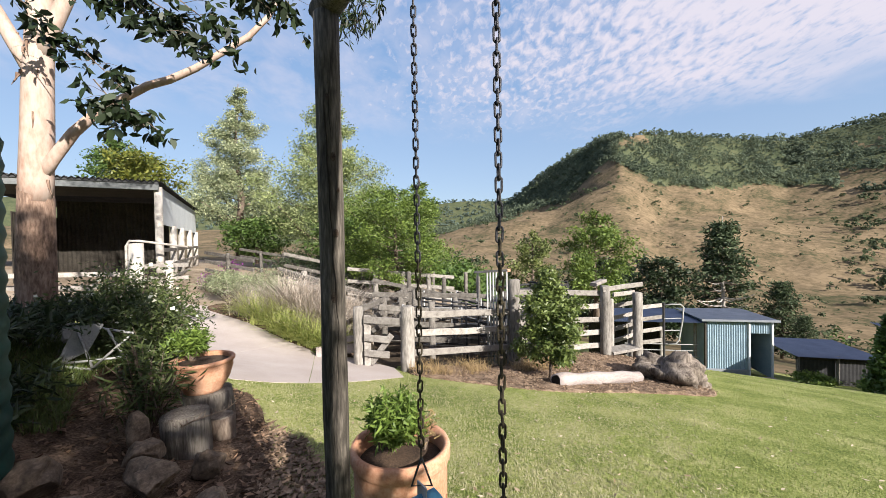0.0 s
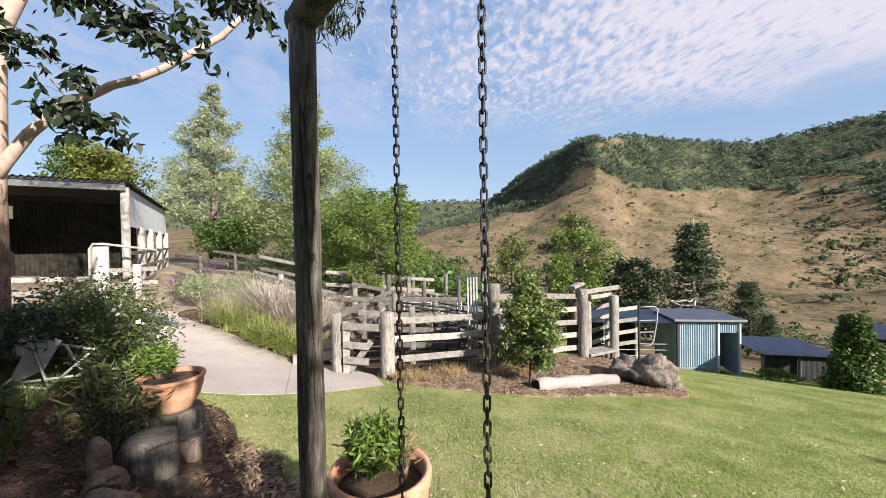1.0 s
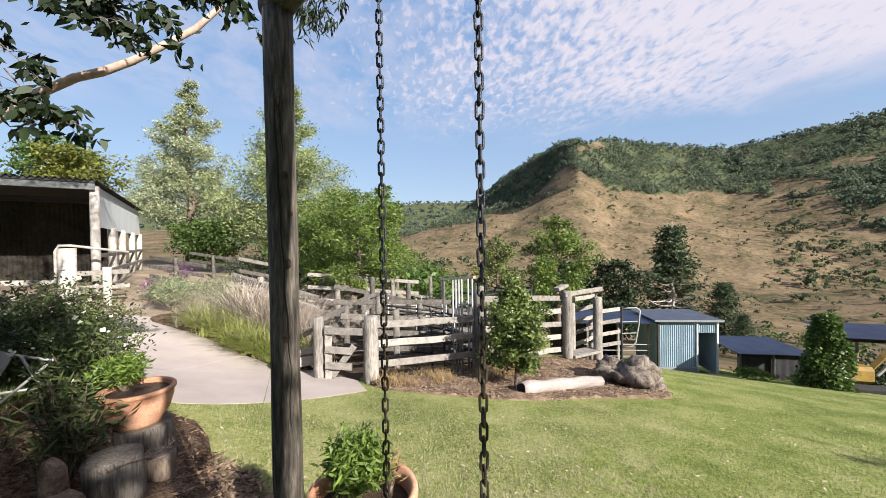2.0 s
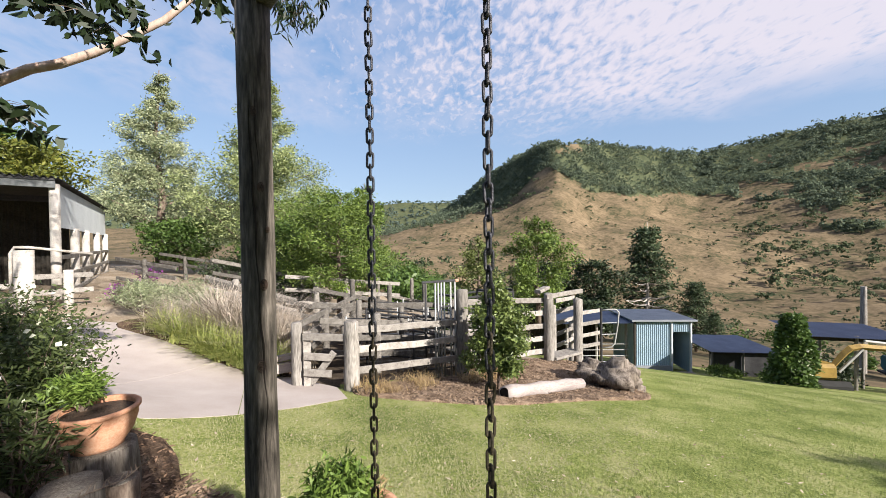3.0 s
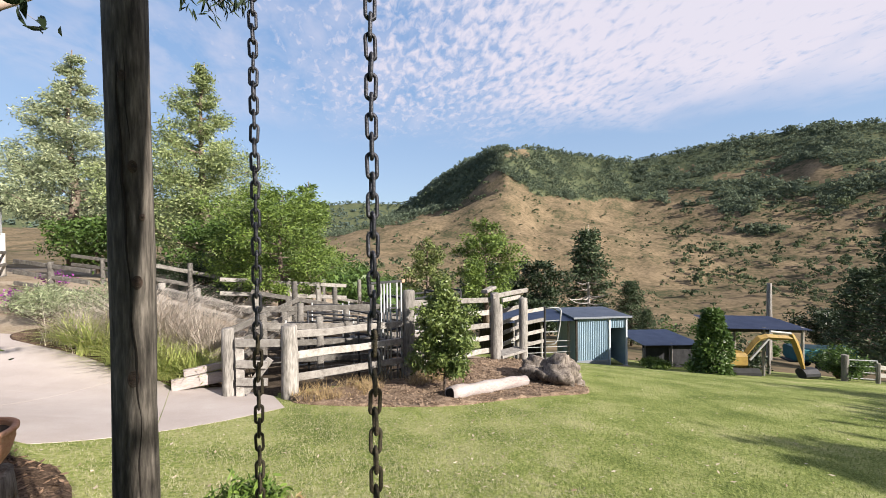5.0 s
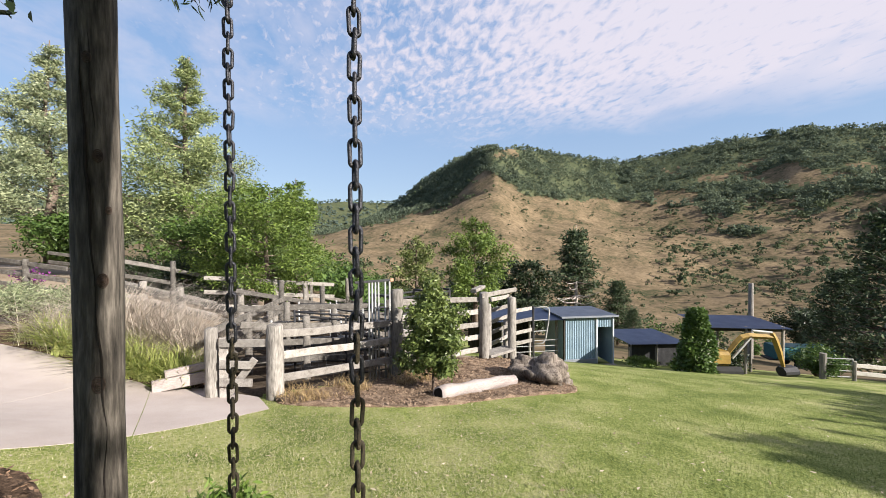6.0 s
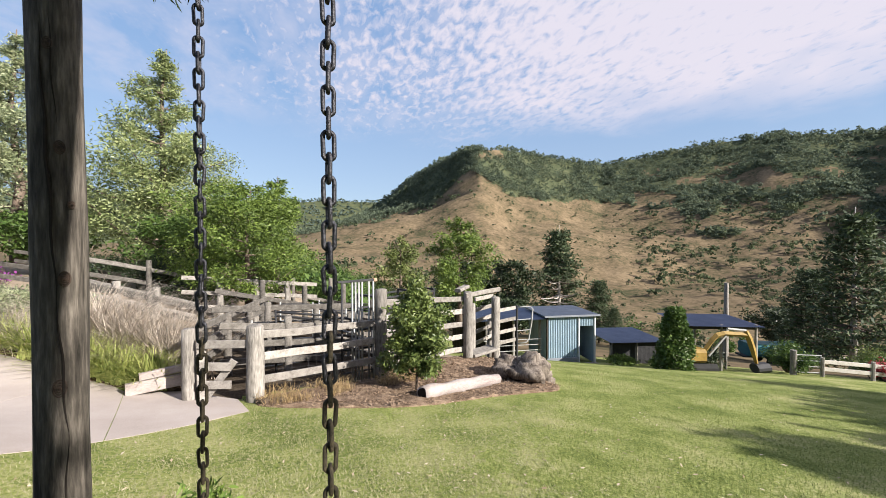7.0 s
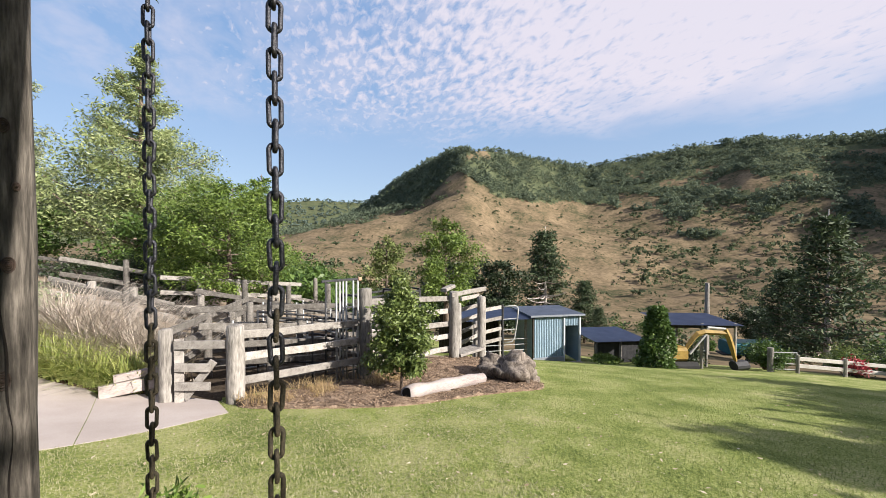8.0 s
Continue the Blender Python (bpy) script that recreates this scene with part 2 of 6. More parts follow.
M_BARK = mat("bark", ((0.07, 0.05, 0.04), (0.16, 0.12, 0.095), (0.26, 0.21, 0.17)), 5, 40, 0.95, 0.8, stretch=(1, 1, 0.3))
M_PALEBARK = mat("pale_bark", ((0.3, 0.27, 0.24), (0.5, 0.46, 0.42), (0.6, 0.56, 0.52)), 5, 40, 0.9, 0.5, stretch=(1, 1, 0.3))
M_CANVAS = mat("white_canvas", ((0.42, 0.42, 0.44), (0.62, 0.62, 0.63), (0.7, 0.7, 0.7)), 6, 80, 0.85, 0.2)
# Almost black green; the backlit shade on these leaves is in their colour.
L_GUM = leafmat("backlit_gum_leaves", (0.009, 0.015, 0.009), (0.04, 0.068, 0.024), 0.25)
# Silvery foliage; the light end is raised to hold whitish sun highlights.
L_SILVER = leafmat("silvery_leaves", (0.075, 0.125, 0.045), (0.66, 0.70, 0.44), 0.4, 0.4)
L_BRIGHT = leafmat("bright_leaves", (0.032, 0.072, 0.012), (0.27, 0.37, 0.08), 0.35)
L_MID = leafmat("mid_leaves", (0.03, 0.07, 0.015), (0.14, 0.22, 0.05), 0.3)
L_DARK = leafmat("dark_leaves", (0.012, 0.025, 0.012), (0.06, 0.09, 0.035), 0.2)
L_PINE = leafmat("pine_foliage", (0.02, 0.042, 0.022), (0.11, 0.15, 0.065), 0.2, 0.7)
L_YELLOW = leafmat("yellowing_leaves", (0.05, 0.09, 0.02), (0.32, 0.32, 0.06), 0.35)
L_PALEGREEN = leafmat("pale_green_leaves", (0.065, 0.115, 0.03), (0.54, 0.60, 0.28), 0.4, 0.4)
L_OLIVE = leafmat("olive_leaves", (0.06, 0.10, 0.025), (0.27, 0.31, 0.10), 0.35)
L_GARDEN = leafmat("garden_leaves", (0.035, 0.07, 0.018), (0.27, 0.335, 0.10), 0.3, 0.4)
L_POT = leafmat("pot_plant_leaves", (0.06, 0.12, 0.02), (0.30, 0.42, 0.09), 0.4)
L_SHRUB = leafmat("shrub_leaves", (0.024, 0.046, 0.015), (0.165, 0.21, 0.07), 0.35)
L_FLAX = leafmat("strappy_leaves", (0.15, 0.24, 0.04), (0.78, 0.79, 0.30), 0.4)
L_STALK = leafmat("dry_stalks", (0.22, 0.17, 0.125), (0.74, 0.65, 0.56), 0.2)
L_RED = leafmat("red_bracts", (0.30, 0.03, 0.05), (0.55, 0.08, 0.10), 0.2)
L_PURPLE = leafmat("purple_flowers", (0.18, 0.03, 0.2), (0.4, 0.1, 0.4), 0.2)
L_WHITE = leafmat("white_flowers", (0.55, 0.55, 0.42), (0.75, 0.75, 0.65), 0.2)
# Bluish lifted green; distance haze is mixed into the leaf colour.
L_FOREST_HAZE = leafmat("forest", (0.06, 0.09, 0.07), (0.20, 0.24, 0.15), 0.35, 0.95, 0.05, 0.25)
L_SCRUB = leafmat("scrub", (0.03, 0.048, 0.028), (0.125, 0.155, 0.075), 0.3, 0.95, 0.03, 0.3)
M_FLOOR = mat("forest_floor", ((0.045, 0.06, 0.035), (0.085, 0.10, 0.055), (0.13, 0.13, 0.07)), 0.05, 0.5, 0.95, 0.4, spec=0.05)
# Blue-grey greens with the far ridge's haze painted in.
L_FARFOREST_HAZE = leafmat("far_forest", (0.045, 0.07, 0.06), (0.10, 0.135, 0.105), 0.0, 0.9)


# ---- mesh helpers ----
class Mesh:
    """Collects vertices and faces for one part."""

    def __init__(self):
        self.v, self.f = [], []

    def add(self, verts, faces):
        k = len(self.v)
        self.v += [tuple(p) for p in verts]
        self.f += [tuple(i + k for i in q) for q in faces]
        return self

    def beam(self, a, b, w, h, up=(0, 0, 1), c=0.12, jitter=0.0):
        """A chamfered bar from a to b, w across and h along up."""
        a, b = Vector(a), Vector(b)
        d = (b - a).normalized()
        s = d.cross(Vector(up))
        s = s.normalized() if s.length > 1e-4 else Vector((1, 0, 0))
        u = s.cross(d)
        k = min(w, h) * c
        ring = [(w / 2 - k, h / 2), (w / 2, h / 2 - k), (w / 2, -h / 2 + k), (w / 2 - k, -h / 2), (-w / 2 + k, -h / 2), (-w / 2, -h / 2 + k), (-w / 2, h / 2 - k), (-w / 2 + k, h / 2)]
        vs = []
        n = max(2, int((b - a).length / 0.6) + 1) if jitter else 2
        for i in range(n):
            p = a.lerp(b, i / (n - 1))
            if jitter:
                p = p + u * random.uniform(-jitter, jitter) + s * random.uniform(-jitter, jitter)
            vs += [p + s * x + u * y for x, y in ring]
        fs = [(i * 8 + j, i * 8 + (j + 1) % 8, (i + 1) * 8 + (j + 1) % 8, (i + 1) * 8 + j) for i in range(n - 1) for j in range(8)]
        fs += [tuple(range(7, -1, -1)), tuple(range((n - 1) * 8, n * 8))]
        return self.add(vs, fs)

    def box(self, c, size):
        x, y, z = c
        return self.beam((x, y, z - size[2] / 2), (x, y, z + size[2] / 2), size[0], size[1], up=(0, 1, 0))

    def tube(self, pts, radii, n=10, wob=0.0, caps=True, seed=0):
        """A tube through pts; wob roughens its radius."""
        pts = [Vector(p) for p in pts]
        if isinstance(radii, (int, float)):
            radii = [radii] * len(pts)
        vs, s = [], None
        for i, p in enumerate(pts):
            d = (pts[min(i + 1, len(pts) - 1)] - pts[max(i - 1, 0)]).normalized()
            if s is None:
                s = d.cross(Vector((0.13, 0.9, 0.21)))
                if s.length < 0.05:
                    s = d.cross(Vector((1, 0, 0)))
            s = (s - d * s.dot(d)).normalized()
            u = d.cross(s)
            for j in range(n):
                a = j * math.tau / n
                q = s * math.cos(a) + u * math.sin(a)
                r = radii[i] * (1 + wob * noise.noise(q * 1.7 + p * 3 + Vector((seed, 0, 0))))
                vs.append(p + q * r)
        fs = [(i * n + j, i * n + (j + 1) % n, (i + 1) * n + (j + 1) % n, (i + 1) * n + j) for i in range(len(pts) - 1) for j in range(n)]
        if caps:
            fs += [tuple(range(n - 1, -1, -1)), tuple(range((len(pts) - 1) * n, len(pts) * n))]
        return self.add(vs, fs)

    def lathe(self, profile, n=40, c=(0, 0, 0)):
        vs = [(c[0] + r * math.cos(j * math.tau / n), c[1] + r * math.sin(j * math.tau / n), c[2] + z) for r, z in profile for j in range(n)]
        fs = [(i * n + j, i * n + (j + 1) % n, (i + 1) * n + (j + 1) % n, (i + 1) * n + j) for i in range(len(profile) - 1) for j in range(n)]
        return self.add(vs, fs)

    def corrugated(self, origin, along, up, pitch=0.1, depth=0.018, thick=0.002, per=4):
        """A corrugated sheet spanned by the vectors along and up."""
        o, a, u = Vector(origin), Vector(along), Vector(up)
        nrm = a.cross(u).normalized()
        n = max(8, int(a.length / pitch * per))
        vs, fs = [], []
        for side in (0, 1):
            for i in range(n + 1):
                q = o + a * (i / n) + nrm * (depth * math.sin(i * math.tau / per) - thick * side)
                vs += [q, q + u]
        m = 2 * (n + 1)
        for i in range(n):
            k = 2 * i
            fs += [(k, k + 2, k + 3, k + 1), (m + k, m + k + 1, m + k + 3, m + k + 2), (k, m + k, m + k + 2, k + 2), (k + 1, k + 3, m + k + 3, m + k + 1)]
        fs += [(0, 1, m + 1, m), (2 * n, m + 2 * n, m + 2 * n + 1, 2 * n + 1)]
        return self.add(vs, fs)

    def data(self, name, material, smooth=False):
        me = bpy.data.meshes.new(name)
        me.from_pydata(self.v, [], self.f)
        if material:
            me.materials.append(material)
        if smooth:
            me.polygons.foreach_set("use_smooth", [True] * len(me.polygons))
        me.update()
        return me


def array_mesh(name, verts, quads, material):
    """A mesh from numpy arrays: verts (n, 3), quads (m, 4) or triangles (m, 3)."""
    me = bpy.data.meshes.new(name)
    k = quads.shape[1]
    me.vertices.add(len(verts))
    me.vertices.foreach_set("co", np.ascontiguousarray(verts, dtype=np.float32).ravel())
    me.loops.add(quads.size)
    me.loops.foreach_set("vertex_index", np.ascontiguousarray(quads, dtype=np.int32).ravel())
    me.polygons.add(len(quads))
    me.polygons.foreach_set("loop_start", np.arange(0, quads.size, k, dtype=np.int32))
    me.polygons.foreach_set("loop_total", np.full(len(quads), k, dtype=np.int32))
    me.materials.append(material)
    me.update(calc_edges=True)
    me.validate()
    return me


def thing(name, loc, label, category, group="", rz=0.0, kind=""):
    e = new(name)
    e.matrix_basis = pose(*loc, 0, 0, rz)
    return tagged(e, label, category, group, kind)


def part(name, mesh, material, parent, label="", smooth=False):
    """Links a Mesh or mesh data as one part under its thing."""
    data = mesh.data(name, material, smooth) if isinstance(mesh, Mesh) else mesh
    ob = new(name, data)
    ob.parent = parent
    if label:
        tagged(ob, label)
    return ob


rng = np.random.default_rng(7)


def leaf_arrays(c, length, width, up=0.0, droop=0.0, spread=0.35):
    """Folded leaves at the centres c: six vertices, four triangles' worth of quads each."""
    n = len(c)
    d = rng.normal(size=(n, 3))
    d[:, 2] = d[:, 2] * 0.7 + up - droop
    d /= np.linalg.norm(d, axis=1)[:, None]
    w = np.cross(d, rng.normal(size=(n, 3)))
    w /= np.linalg.norm(w, axis=1)[:, None] + 1e-9
    nn = np.cross(d, w)
    s = rng.uniform(1 - spread, 1 + spread, (n, 1))
    L, W = length * s, width * s
    v = np.stack([c, c + d * L * 0.5 + w * W * 0.5 + nn * W * 0.18, c + d * L, c + d * L * 0.5 - w * W * 0.5 + nn * W * 0.18], 1).reshape(-1, 3)
    q = np.arange(n * 4).reshape(n, 4)
    return v, q


def round_leaf_arrays(c, length, width, up=0.0, droop=0.0, spread=0.35):
    """Oval folded leaves of six vertices for plants seen close by."""
    n = len(c)
    d = rng.normal(size=(n, 3))
    d[:, 2] = d[:, 2] * 0.7 + up - droop
    d /= np.linalg.norm(d, axis=1)[:, None]
    w = np.cross(d, rng.normal(size=(n, 3)))
    w /= np.linalg.norm(w, axis=1)[:, None] + 1e-9
    nn = np.cross(d, w)
    s = rng.uniform(1 - spread, 1 + spread, (n, 1))
    L, W = length * s, width * s * 0.5
    f = nn * W * 0.35
    v = np.stack([c, c + d * L * 0.28 + w * W * 0.9 + f, c + d * L * 0.62 + w * W * 0.8 + f, c + d * L - nn * L * 0.12, c + d * L * 0.62 - w * W * 0.8 + f, c + d * L * 0.28 - w * W * 0.9 + f], 1).reshape(-1, 3)
    return v, np.arange(n * 6).reshape(n, 6)


def leaf_mesh(name, c, length, width, material, up=0.0, droop=0.0, close=False):
    v, q = (round_leaf_arrays if close else leaf_arrays)(np.asarray(c), length, width, up, droop)
    return array_mesh(name, v, q, material)


# ---- ground ----
def sm(a, b, x):
    t = min(1.0, max(0.0, (x - a) / (b - a)))
    return t * t * (3 - 2 * t)


def yard(x, y):
    """The garden and yard's height near the house."""
    level = sm(3, -2, x)
    ye = y if y < 10 else 10 + (y - 10) * (1 - level)
    near = 0.09 - 0.155 * ye - 0.1 * x
    left = -0.5 - 0.12 * (x + 4)
    w = sm(-1.5, -5, x) * sm(5, 10, y)
    z = near * (1 - w) + left * w
    z += 0.85 * math.exp(-((x + 5.2) ** 2 + (y - 4.2) ** 2) / 4.5)
    s = math.hypot(x, y)
    k = 0.0048 - 0.0022 * sm(40, 65, math.degrees(math.atan2(x, max(y, 0.01))))
    z -= k * max(0.0, s - 9) ** 2 * sm(-3, 4, x)
    z += 0.3 * math.exp(-((x - 4.4) / 2.2) ** 2 - ((y - 11) / 1.5) ** 2)
    pens = sm(9.6, 12.5, y) * sm(3.2, 1.2, x) * sm(-4.5, -2, x) * sm(21.5, 17, y)
    return z + (-1.28 - 0.06 * x - z) * pens


SKY_AZ = (-180, -90, -40, -12, 0, 4, 9, 14, 19, 24, 26, 28, 35, 42, 47, 53, 58, 63, 71, 82, 100, 120, 180)
# Crest at 82-100 degrees is an unseen ridge added to shade the right slope.
SKY_EL = (0.05, 0.05, 0.04, 0.03, 0.03, 0.045, 0.088, 0.163, 0.215, 0.250, 0.243, 0.244, 0.218, 0.187, 0.198, 0.212, 0.213, 0.203, 0.19, 0.275, 0.325, 0.12, 0.05)
FOOT_AZ = (-180, -60, -25, -8, 4, 15, 60, 110, 180)
FOOT_EL = (-0.05, -0.02, -0.01, -0.04, -0.10, -0.21, -0.23, -0.15, -0.05)
EYE = (0.1, 0.6, 1.5)


EDGE_AZ = (-20, 2, 8, 14, 18.5, 22, 25, 30, 38, 46, 60, 90)
EDGE_R = (1000, 1000, 980, 880, 760, 630, 570, 620, 690, 720, 740, 720)
SPUR_AZ = (-6, 0, 4.6, 11, 18, 20, 22.5, 26, 30)
SPUR_EL = (0.0, 0.022, 0.042, 0.062, 0.085, 0.105, 0.128, 0.132, 0.115)


def hill_edge(az):
    """Distance of the crest: the ridge runs away to the north-west of the peak, set to put that flank in shade."""
    return float(np.interp(az, EDGE_AZ, EDGE_R))


def height(x, y):
    """The one sheet of ground, from the garden to the ridges."""
    dx, dy = x - EYE[0], y - EYE[1]
    r = math.hypot(dx, dy)
    az = math.degrees(math.atan2(dx, dy))
    if r < 22:
        return yard(x, y)
    foot = float(np.interp(az, FOOT_AZ, FOOT_EL))
    crest = float(np.interp(az, SKY_AZ, SKY_EL))
    edge = hill_edge(az)
    u = min(1.0, max(0.0, (r - 105) / (edge - 105)))
    p = Vector((x / 130, y / 130, 0.3))
    rough = noise.fractal(p, 1.0, 2.0, 5) * 0.5
    bench = 0.040 * math.exp(-((u - 0.44) / 0.11) ** 2) * math.exp(-((az - 37) / 13) ** 2)
    # Raised bump whose left flank turns from the sun to darken the slope.
    shade_rise = 0.03 * math.exp(-((az - 62) / 4) ** 2) * math.exp(-((u - 0.82) / 0.13) ** 2)
    smooth_el = foot + (crest - foot) * u ** 1.05 + bench + shade_rise
    front = sum(float(np.interp(az + k, SPUR_AZ, SPUR_EL)) for k in (-3, -1.5, 0, 1.5, 3)) / 5
    nose = 412
    if r < nose:
        low = float(np.interp(az, (-6, 4.6, 18, 30), (0.005, 0.04, 0.085, 0.11)))
        k = sm(270, nose, r)
        spur_el = foot + (low + (front - low) * k - foot) * (max(0.0, r - 105) / (nose - 105)) ** 0.95
    else:
        k = (r - nose) / (edge - nose)
        spur_el = front - 0.04 * math.sin(math.pi * min(1.0, k / 0.35)) * sm(24, 19, az) + (crest - front) * sm(0.12, 1.0, k)
    w = sm(31, 24, az)
    el = smooth_el * (1 - w) + spur_el * w + rough * 0.05 * math.sin(math.pi * u) * (1 - 0.6 * w)
    if r > edge:
        el -= (r - edge) / 900 * 0.5
    far_u = min(1.0, max(0.0, (r - 1000) / 800))
    far_crest = float(np.interp(az, (-180, -60, -20, -5, 3, 9, 20, 60, 180), (0.08, 0.09, 0.10, 0.10, 0.105, 0.108, 0.09, 0.08, 0.08)))
    far_el = -0.1 + (far_crest + 0.1 + 0.008 * noise.noise(Vector((az / 6, 0, 3)))) * far_u
    if r > 1850:
        far_el -= (r - 1850) / 2000
    el = max(el, far_el) if r > 900 else el
    z_hill = EYE[2] + el * r
    if 105 < r < 1000:
        fine = noise.fractal(Vector((x / 80, y / 80, 6)), 1.1, 2.1, 4)
        z_hill += fine * 5.0 * sm(0.02, 0.25, u) * (1 - 0.6 * sm(0.75, 1.0, u))
    if r < 105:
        k = sm(22, 105, r)
        q = 22 / r
        z_yard = yard(EYE[0] + dx * q, EYE[1] + dy * q)
        base = EYE[2] + foot * 105
        slope = (base - z_yard) / 83
        return z_yard + slope * (r - 22) + noise.noise(Vector((x / 12, y / 12, 0))) * 0.5 * math.sin(math.pi * k)
    return z_hill


FOREST_AZ = (-14, 0, 4.6, 11, 18, 19.5, 21.5, 23.8, 26, 28, 29.6, 34, 40, 44.5, 46.5, 50, 55, 58, 60, 63, 70, 86)
FOREST_EL = (0.0, 0.024, 0.045, 0.068, 0.092, 0.13, 0.165, 0.178, 0.168, 0.148, 0.118, 0.105, 0.103, 0.10, 0.07, 0.035, 0.012, 0.02, 0.03, 0.03, 0.03, 0.03)


def is_forest(x, y):
    """Whether the hill carries forest here."""
    dx, dy = x - EYE[0], y - EYE[1]
    r, a = math.hypot(dx, dy), math.degrees(math.atan2(dx, dy))
    if r < 105 or a < -30 or a > 86:
        return r > 1150
    u = (r - 105) / (hill_edge(a) - 105)
    j = noise.noise(Vector((x / 45, y / 45, 7))) + 0.35 * noise.noise(Vector((x / 9, y / 9, 2)))
    el = (height(x, y) - EYE[2]) / r
    if a > 46 and el < 0.165 and j > (0.12 if el > 0.09 else -0.12):
        return False
    if 24 < a < 29.5 and el > 0.22 and j > 0.0:
        return False
    return el > float(np.interp(a, FOREST_AZ, FOREST_EL)) + j * 0.014


def build_ground():
    az = np.concatenate([np.arange(-180, -60, 4.0), np.arange(-60, 84, 0.44), np.arange(84, 180, 4.0)])
    rad = np.concatenate([np.geomspace(0.35, 22, 130), np.geomspace(22.6, 103, 60), np.geomspace(105, 800, 190), np.geomspace(815, 2400, 50)])
    vs = []
    for r in rad:
        for a in az:
            x, y = EYE[0] + r * math.sin(radians(a)), EYE[1] + r * math.cos(radians(a))
            vs.append((x, y, height(x, y)))
    n = len(az)
    fs = [(i * n + j, (i + 1) * n + j, (i + 1) * n + (j + 1) % n, i * n + (j + 1) % n) for i in range(len(rad) - 1) for j in range(n)]
    fs.append(tuple(range(n)))
    me = bpy.data.meshes.new("ground")
    me.from_pydata(vs, [], fs)
    for m in (M_LAWN, M_HILL, M_EARTH, M_YARD, M_FLOOR):
        me.materials.append(m)
    index = []
    for f in fs:
        x, y, _ = vs[f[0]]
        r = math.hypot(x, y)
        j = noise.noise(Vector((x / 2.5, y / 2.5, 1))) * 1.2
        yardline = 7.9 + (x + 0.7) * 0.62
        if r > 34 + j * 4 or (r > 27 and x > 12):
            index.append(4 if is_forest(x, y) else 1)
        elif -2.2 < x < 6.2 and yardline + 0.2 + j * 0.1 < y < 15:
            index.append(3)
        elif x < -3.2 and y > 8.6 + j * 0.4 or (-2 < x < 6.2 and y > yardline + 0.2 + j * 0.1) or (x < -2 and y > 10):
            index.append(2)
        else:
            index.append(0)
    me.polygons.foreach_set("material_index", index)
    me.polygons.foreach_set("use_smooth", [True] * len(fs))
    me.update()
    return tagged(new("ground", me), "sloping green lawn running out to dry grassy hills", "ground", kind="structure")


build_ground()


def inside(px, py, poly):
    ok = False
    for (x0, y0), (x1, y1) in zip(poly, poly[1:] + poly[:1]):
        if (y0 > py) != (y1 > py) and px < (x1 - x0) * (py - y0) / (y1 - y0) + x0:
            ok = not ok
    return ok


def smooth_outline(poly, k=3):
    for _ in range(k):
        out = []
        for (x0, y0), (x1, y1) in zip(poly, poly[1:] + poly[:1]):
            out += [(x0 * 0.75 + x1 * 0.25, y0 * 0.75 + y1 * 0.25), (x0 * 0.25 + x1 * 0.75, y0 * 0.25 + y1 * 0.75)]
        poly = out
    return poly


def draped(name, poly, lift, material, label, cat, step=0.12, rough=0.0, ground=yard):
    """A patch that follows the ground inside an outline, with a skirt down into it."""
    bm = bmesh.new()
    loop = [bm.verts.new((x, y, 0)) for x, y in poly]
    face = bm.faces.new(loop)
    bmesh.ops.triangulate(bm, faces=[face])
    x0, x1 = min(p[0] for p in poly), max(p[0] for p in poly)
    y0, y1 = min(p[1] for p in poly), max(p[1] for p in poly)
    for i in range(1, int((x1 - x0) / step)):
        g = bm.verts[:] + bm.edges[:] + bm.faces[:]
        bmesh.ops.bisect_plane(bm, geom=g, plane_co=(x0 + i * step, 0, 0), plane_no=(1, 0, 0))
    for i in range(1, int((y1 - y0) / step)):
        g = bm.verts[:] + bm.edges[:] + bm.faces[:]
        bmesh.ops.bisect_plane(bm, geom=g, plane_co=(0, y0 + i * step, 0), plane_no=(0, 1, 0))
    edge = {v for e in bm.edges if e.is_boundary for v in e.verts}
    for v in bm.verts:
        z = ground(v.co.x, v.co.y) + lift
        if rough and v not in edge:
            z += rough * (noise.noise(Vector((v.co.x * 3, v.co.y * 3, 5))) + 0.6 * noise.noise(Vector((v.co.x * 11, v.co.y * 11, 5))) + 0.6)
        v.co.z = z
    rim = [e for e in bm.edges if e.is_boundary]
    ext = bmesh.ops.extrude_edge_only(bm, edges=rim)
    for v in (g for g in ext["geom"] if isinstance(g, bmesh.types.BMVert)):
        v.co.z -= 0.12
    bmesh.ops.recalc_face_normals(bm, faces=bm.faces)
    me = bpy.data.meshes.new(name)
    bm.to_mesh(me)
    bm.free()
    me.materials.append(material)
    return tagged(new(name, me), label, cat, kind="structure")


PATH_SLABS = (
    [(-0.72, 7.08), (-1.36, 6.44), (-1.98, 5.92), (-2.75, 8.45), (-1.95, 8.6), (-1.0, 7.9)],
    [(-1.987, 5.91), (-2.75, 5.27), (-3.5, 5.5), (-4.35, 6.2), (-3.4, 9.1), (-2.757, 8.445)],
    [(-4.356, 6.21), (-5.4, 7.3), (-6.6, 8.6), (-5.6, 10.1), (-4.5, 9.65), (-3.408, 9.105)],
    [(-6.606, 8.61), (-7.6, 9.7), (-7.6, 10.9), (-6.5, 10.8), (-5.608, 10.11)],
)
for slab in PATH_SLABS:
    draped("pavement", slab, 0.005, M_CONC, "pale pinkish concrete garden path slab", "pavement", 0.3)
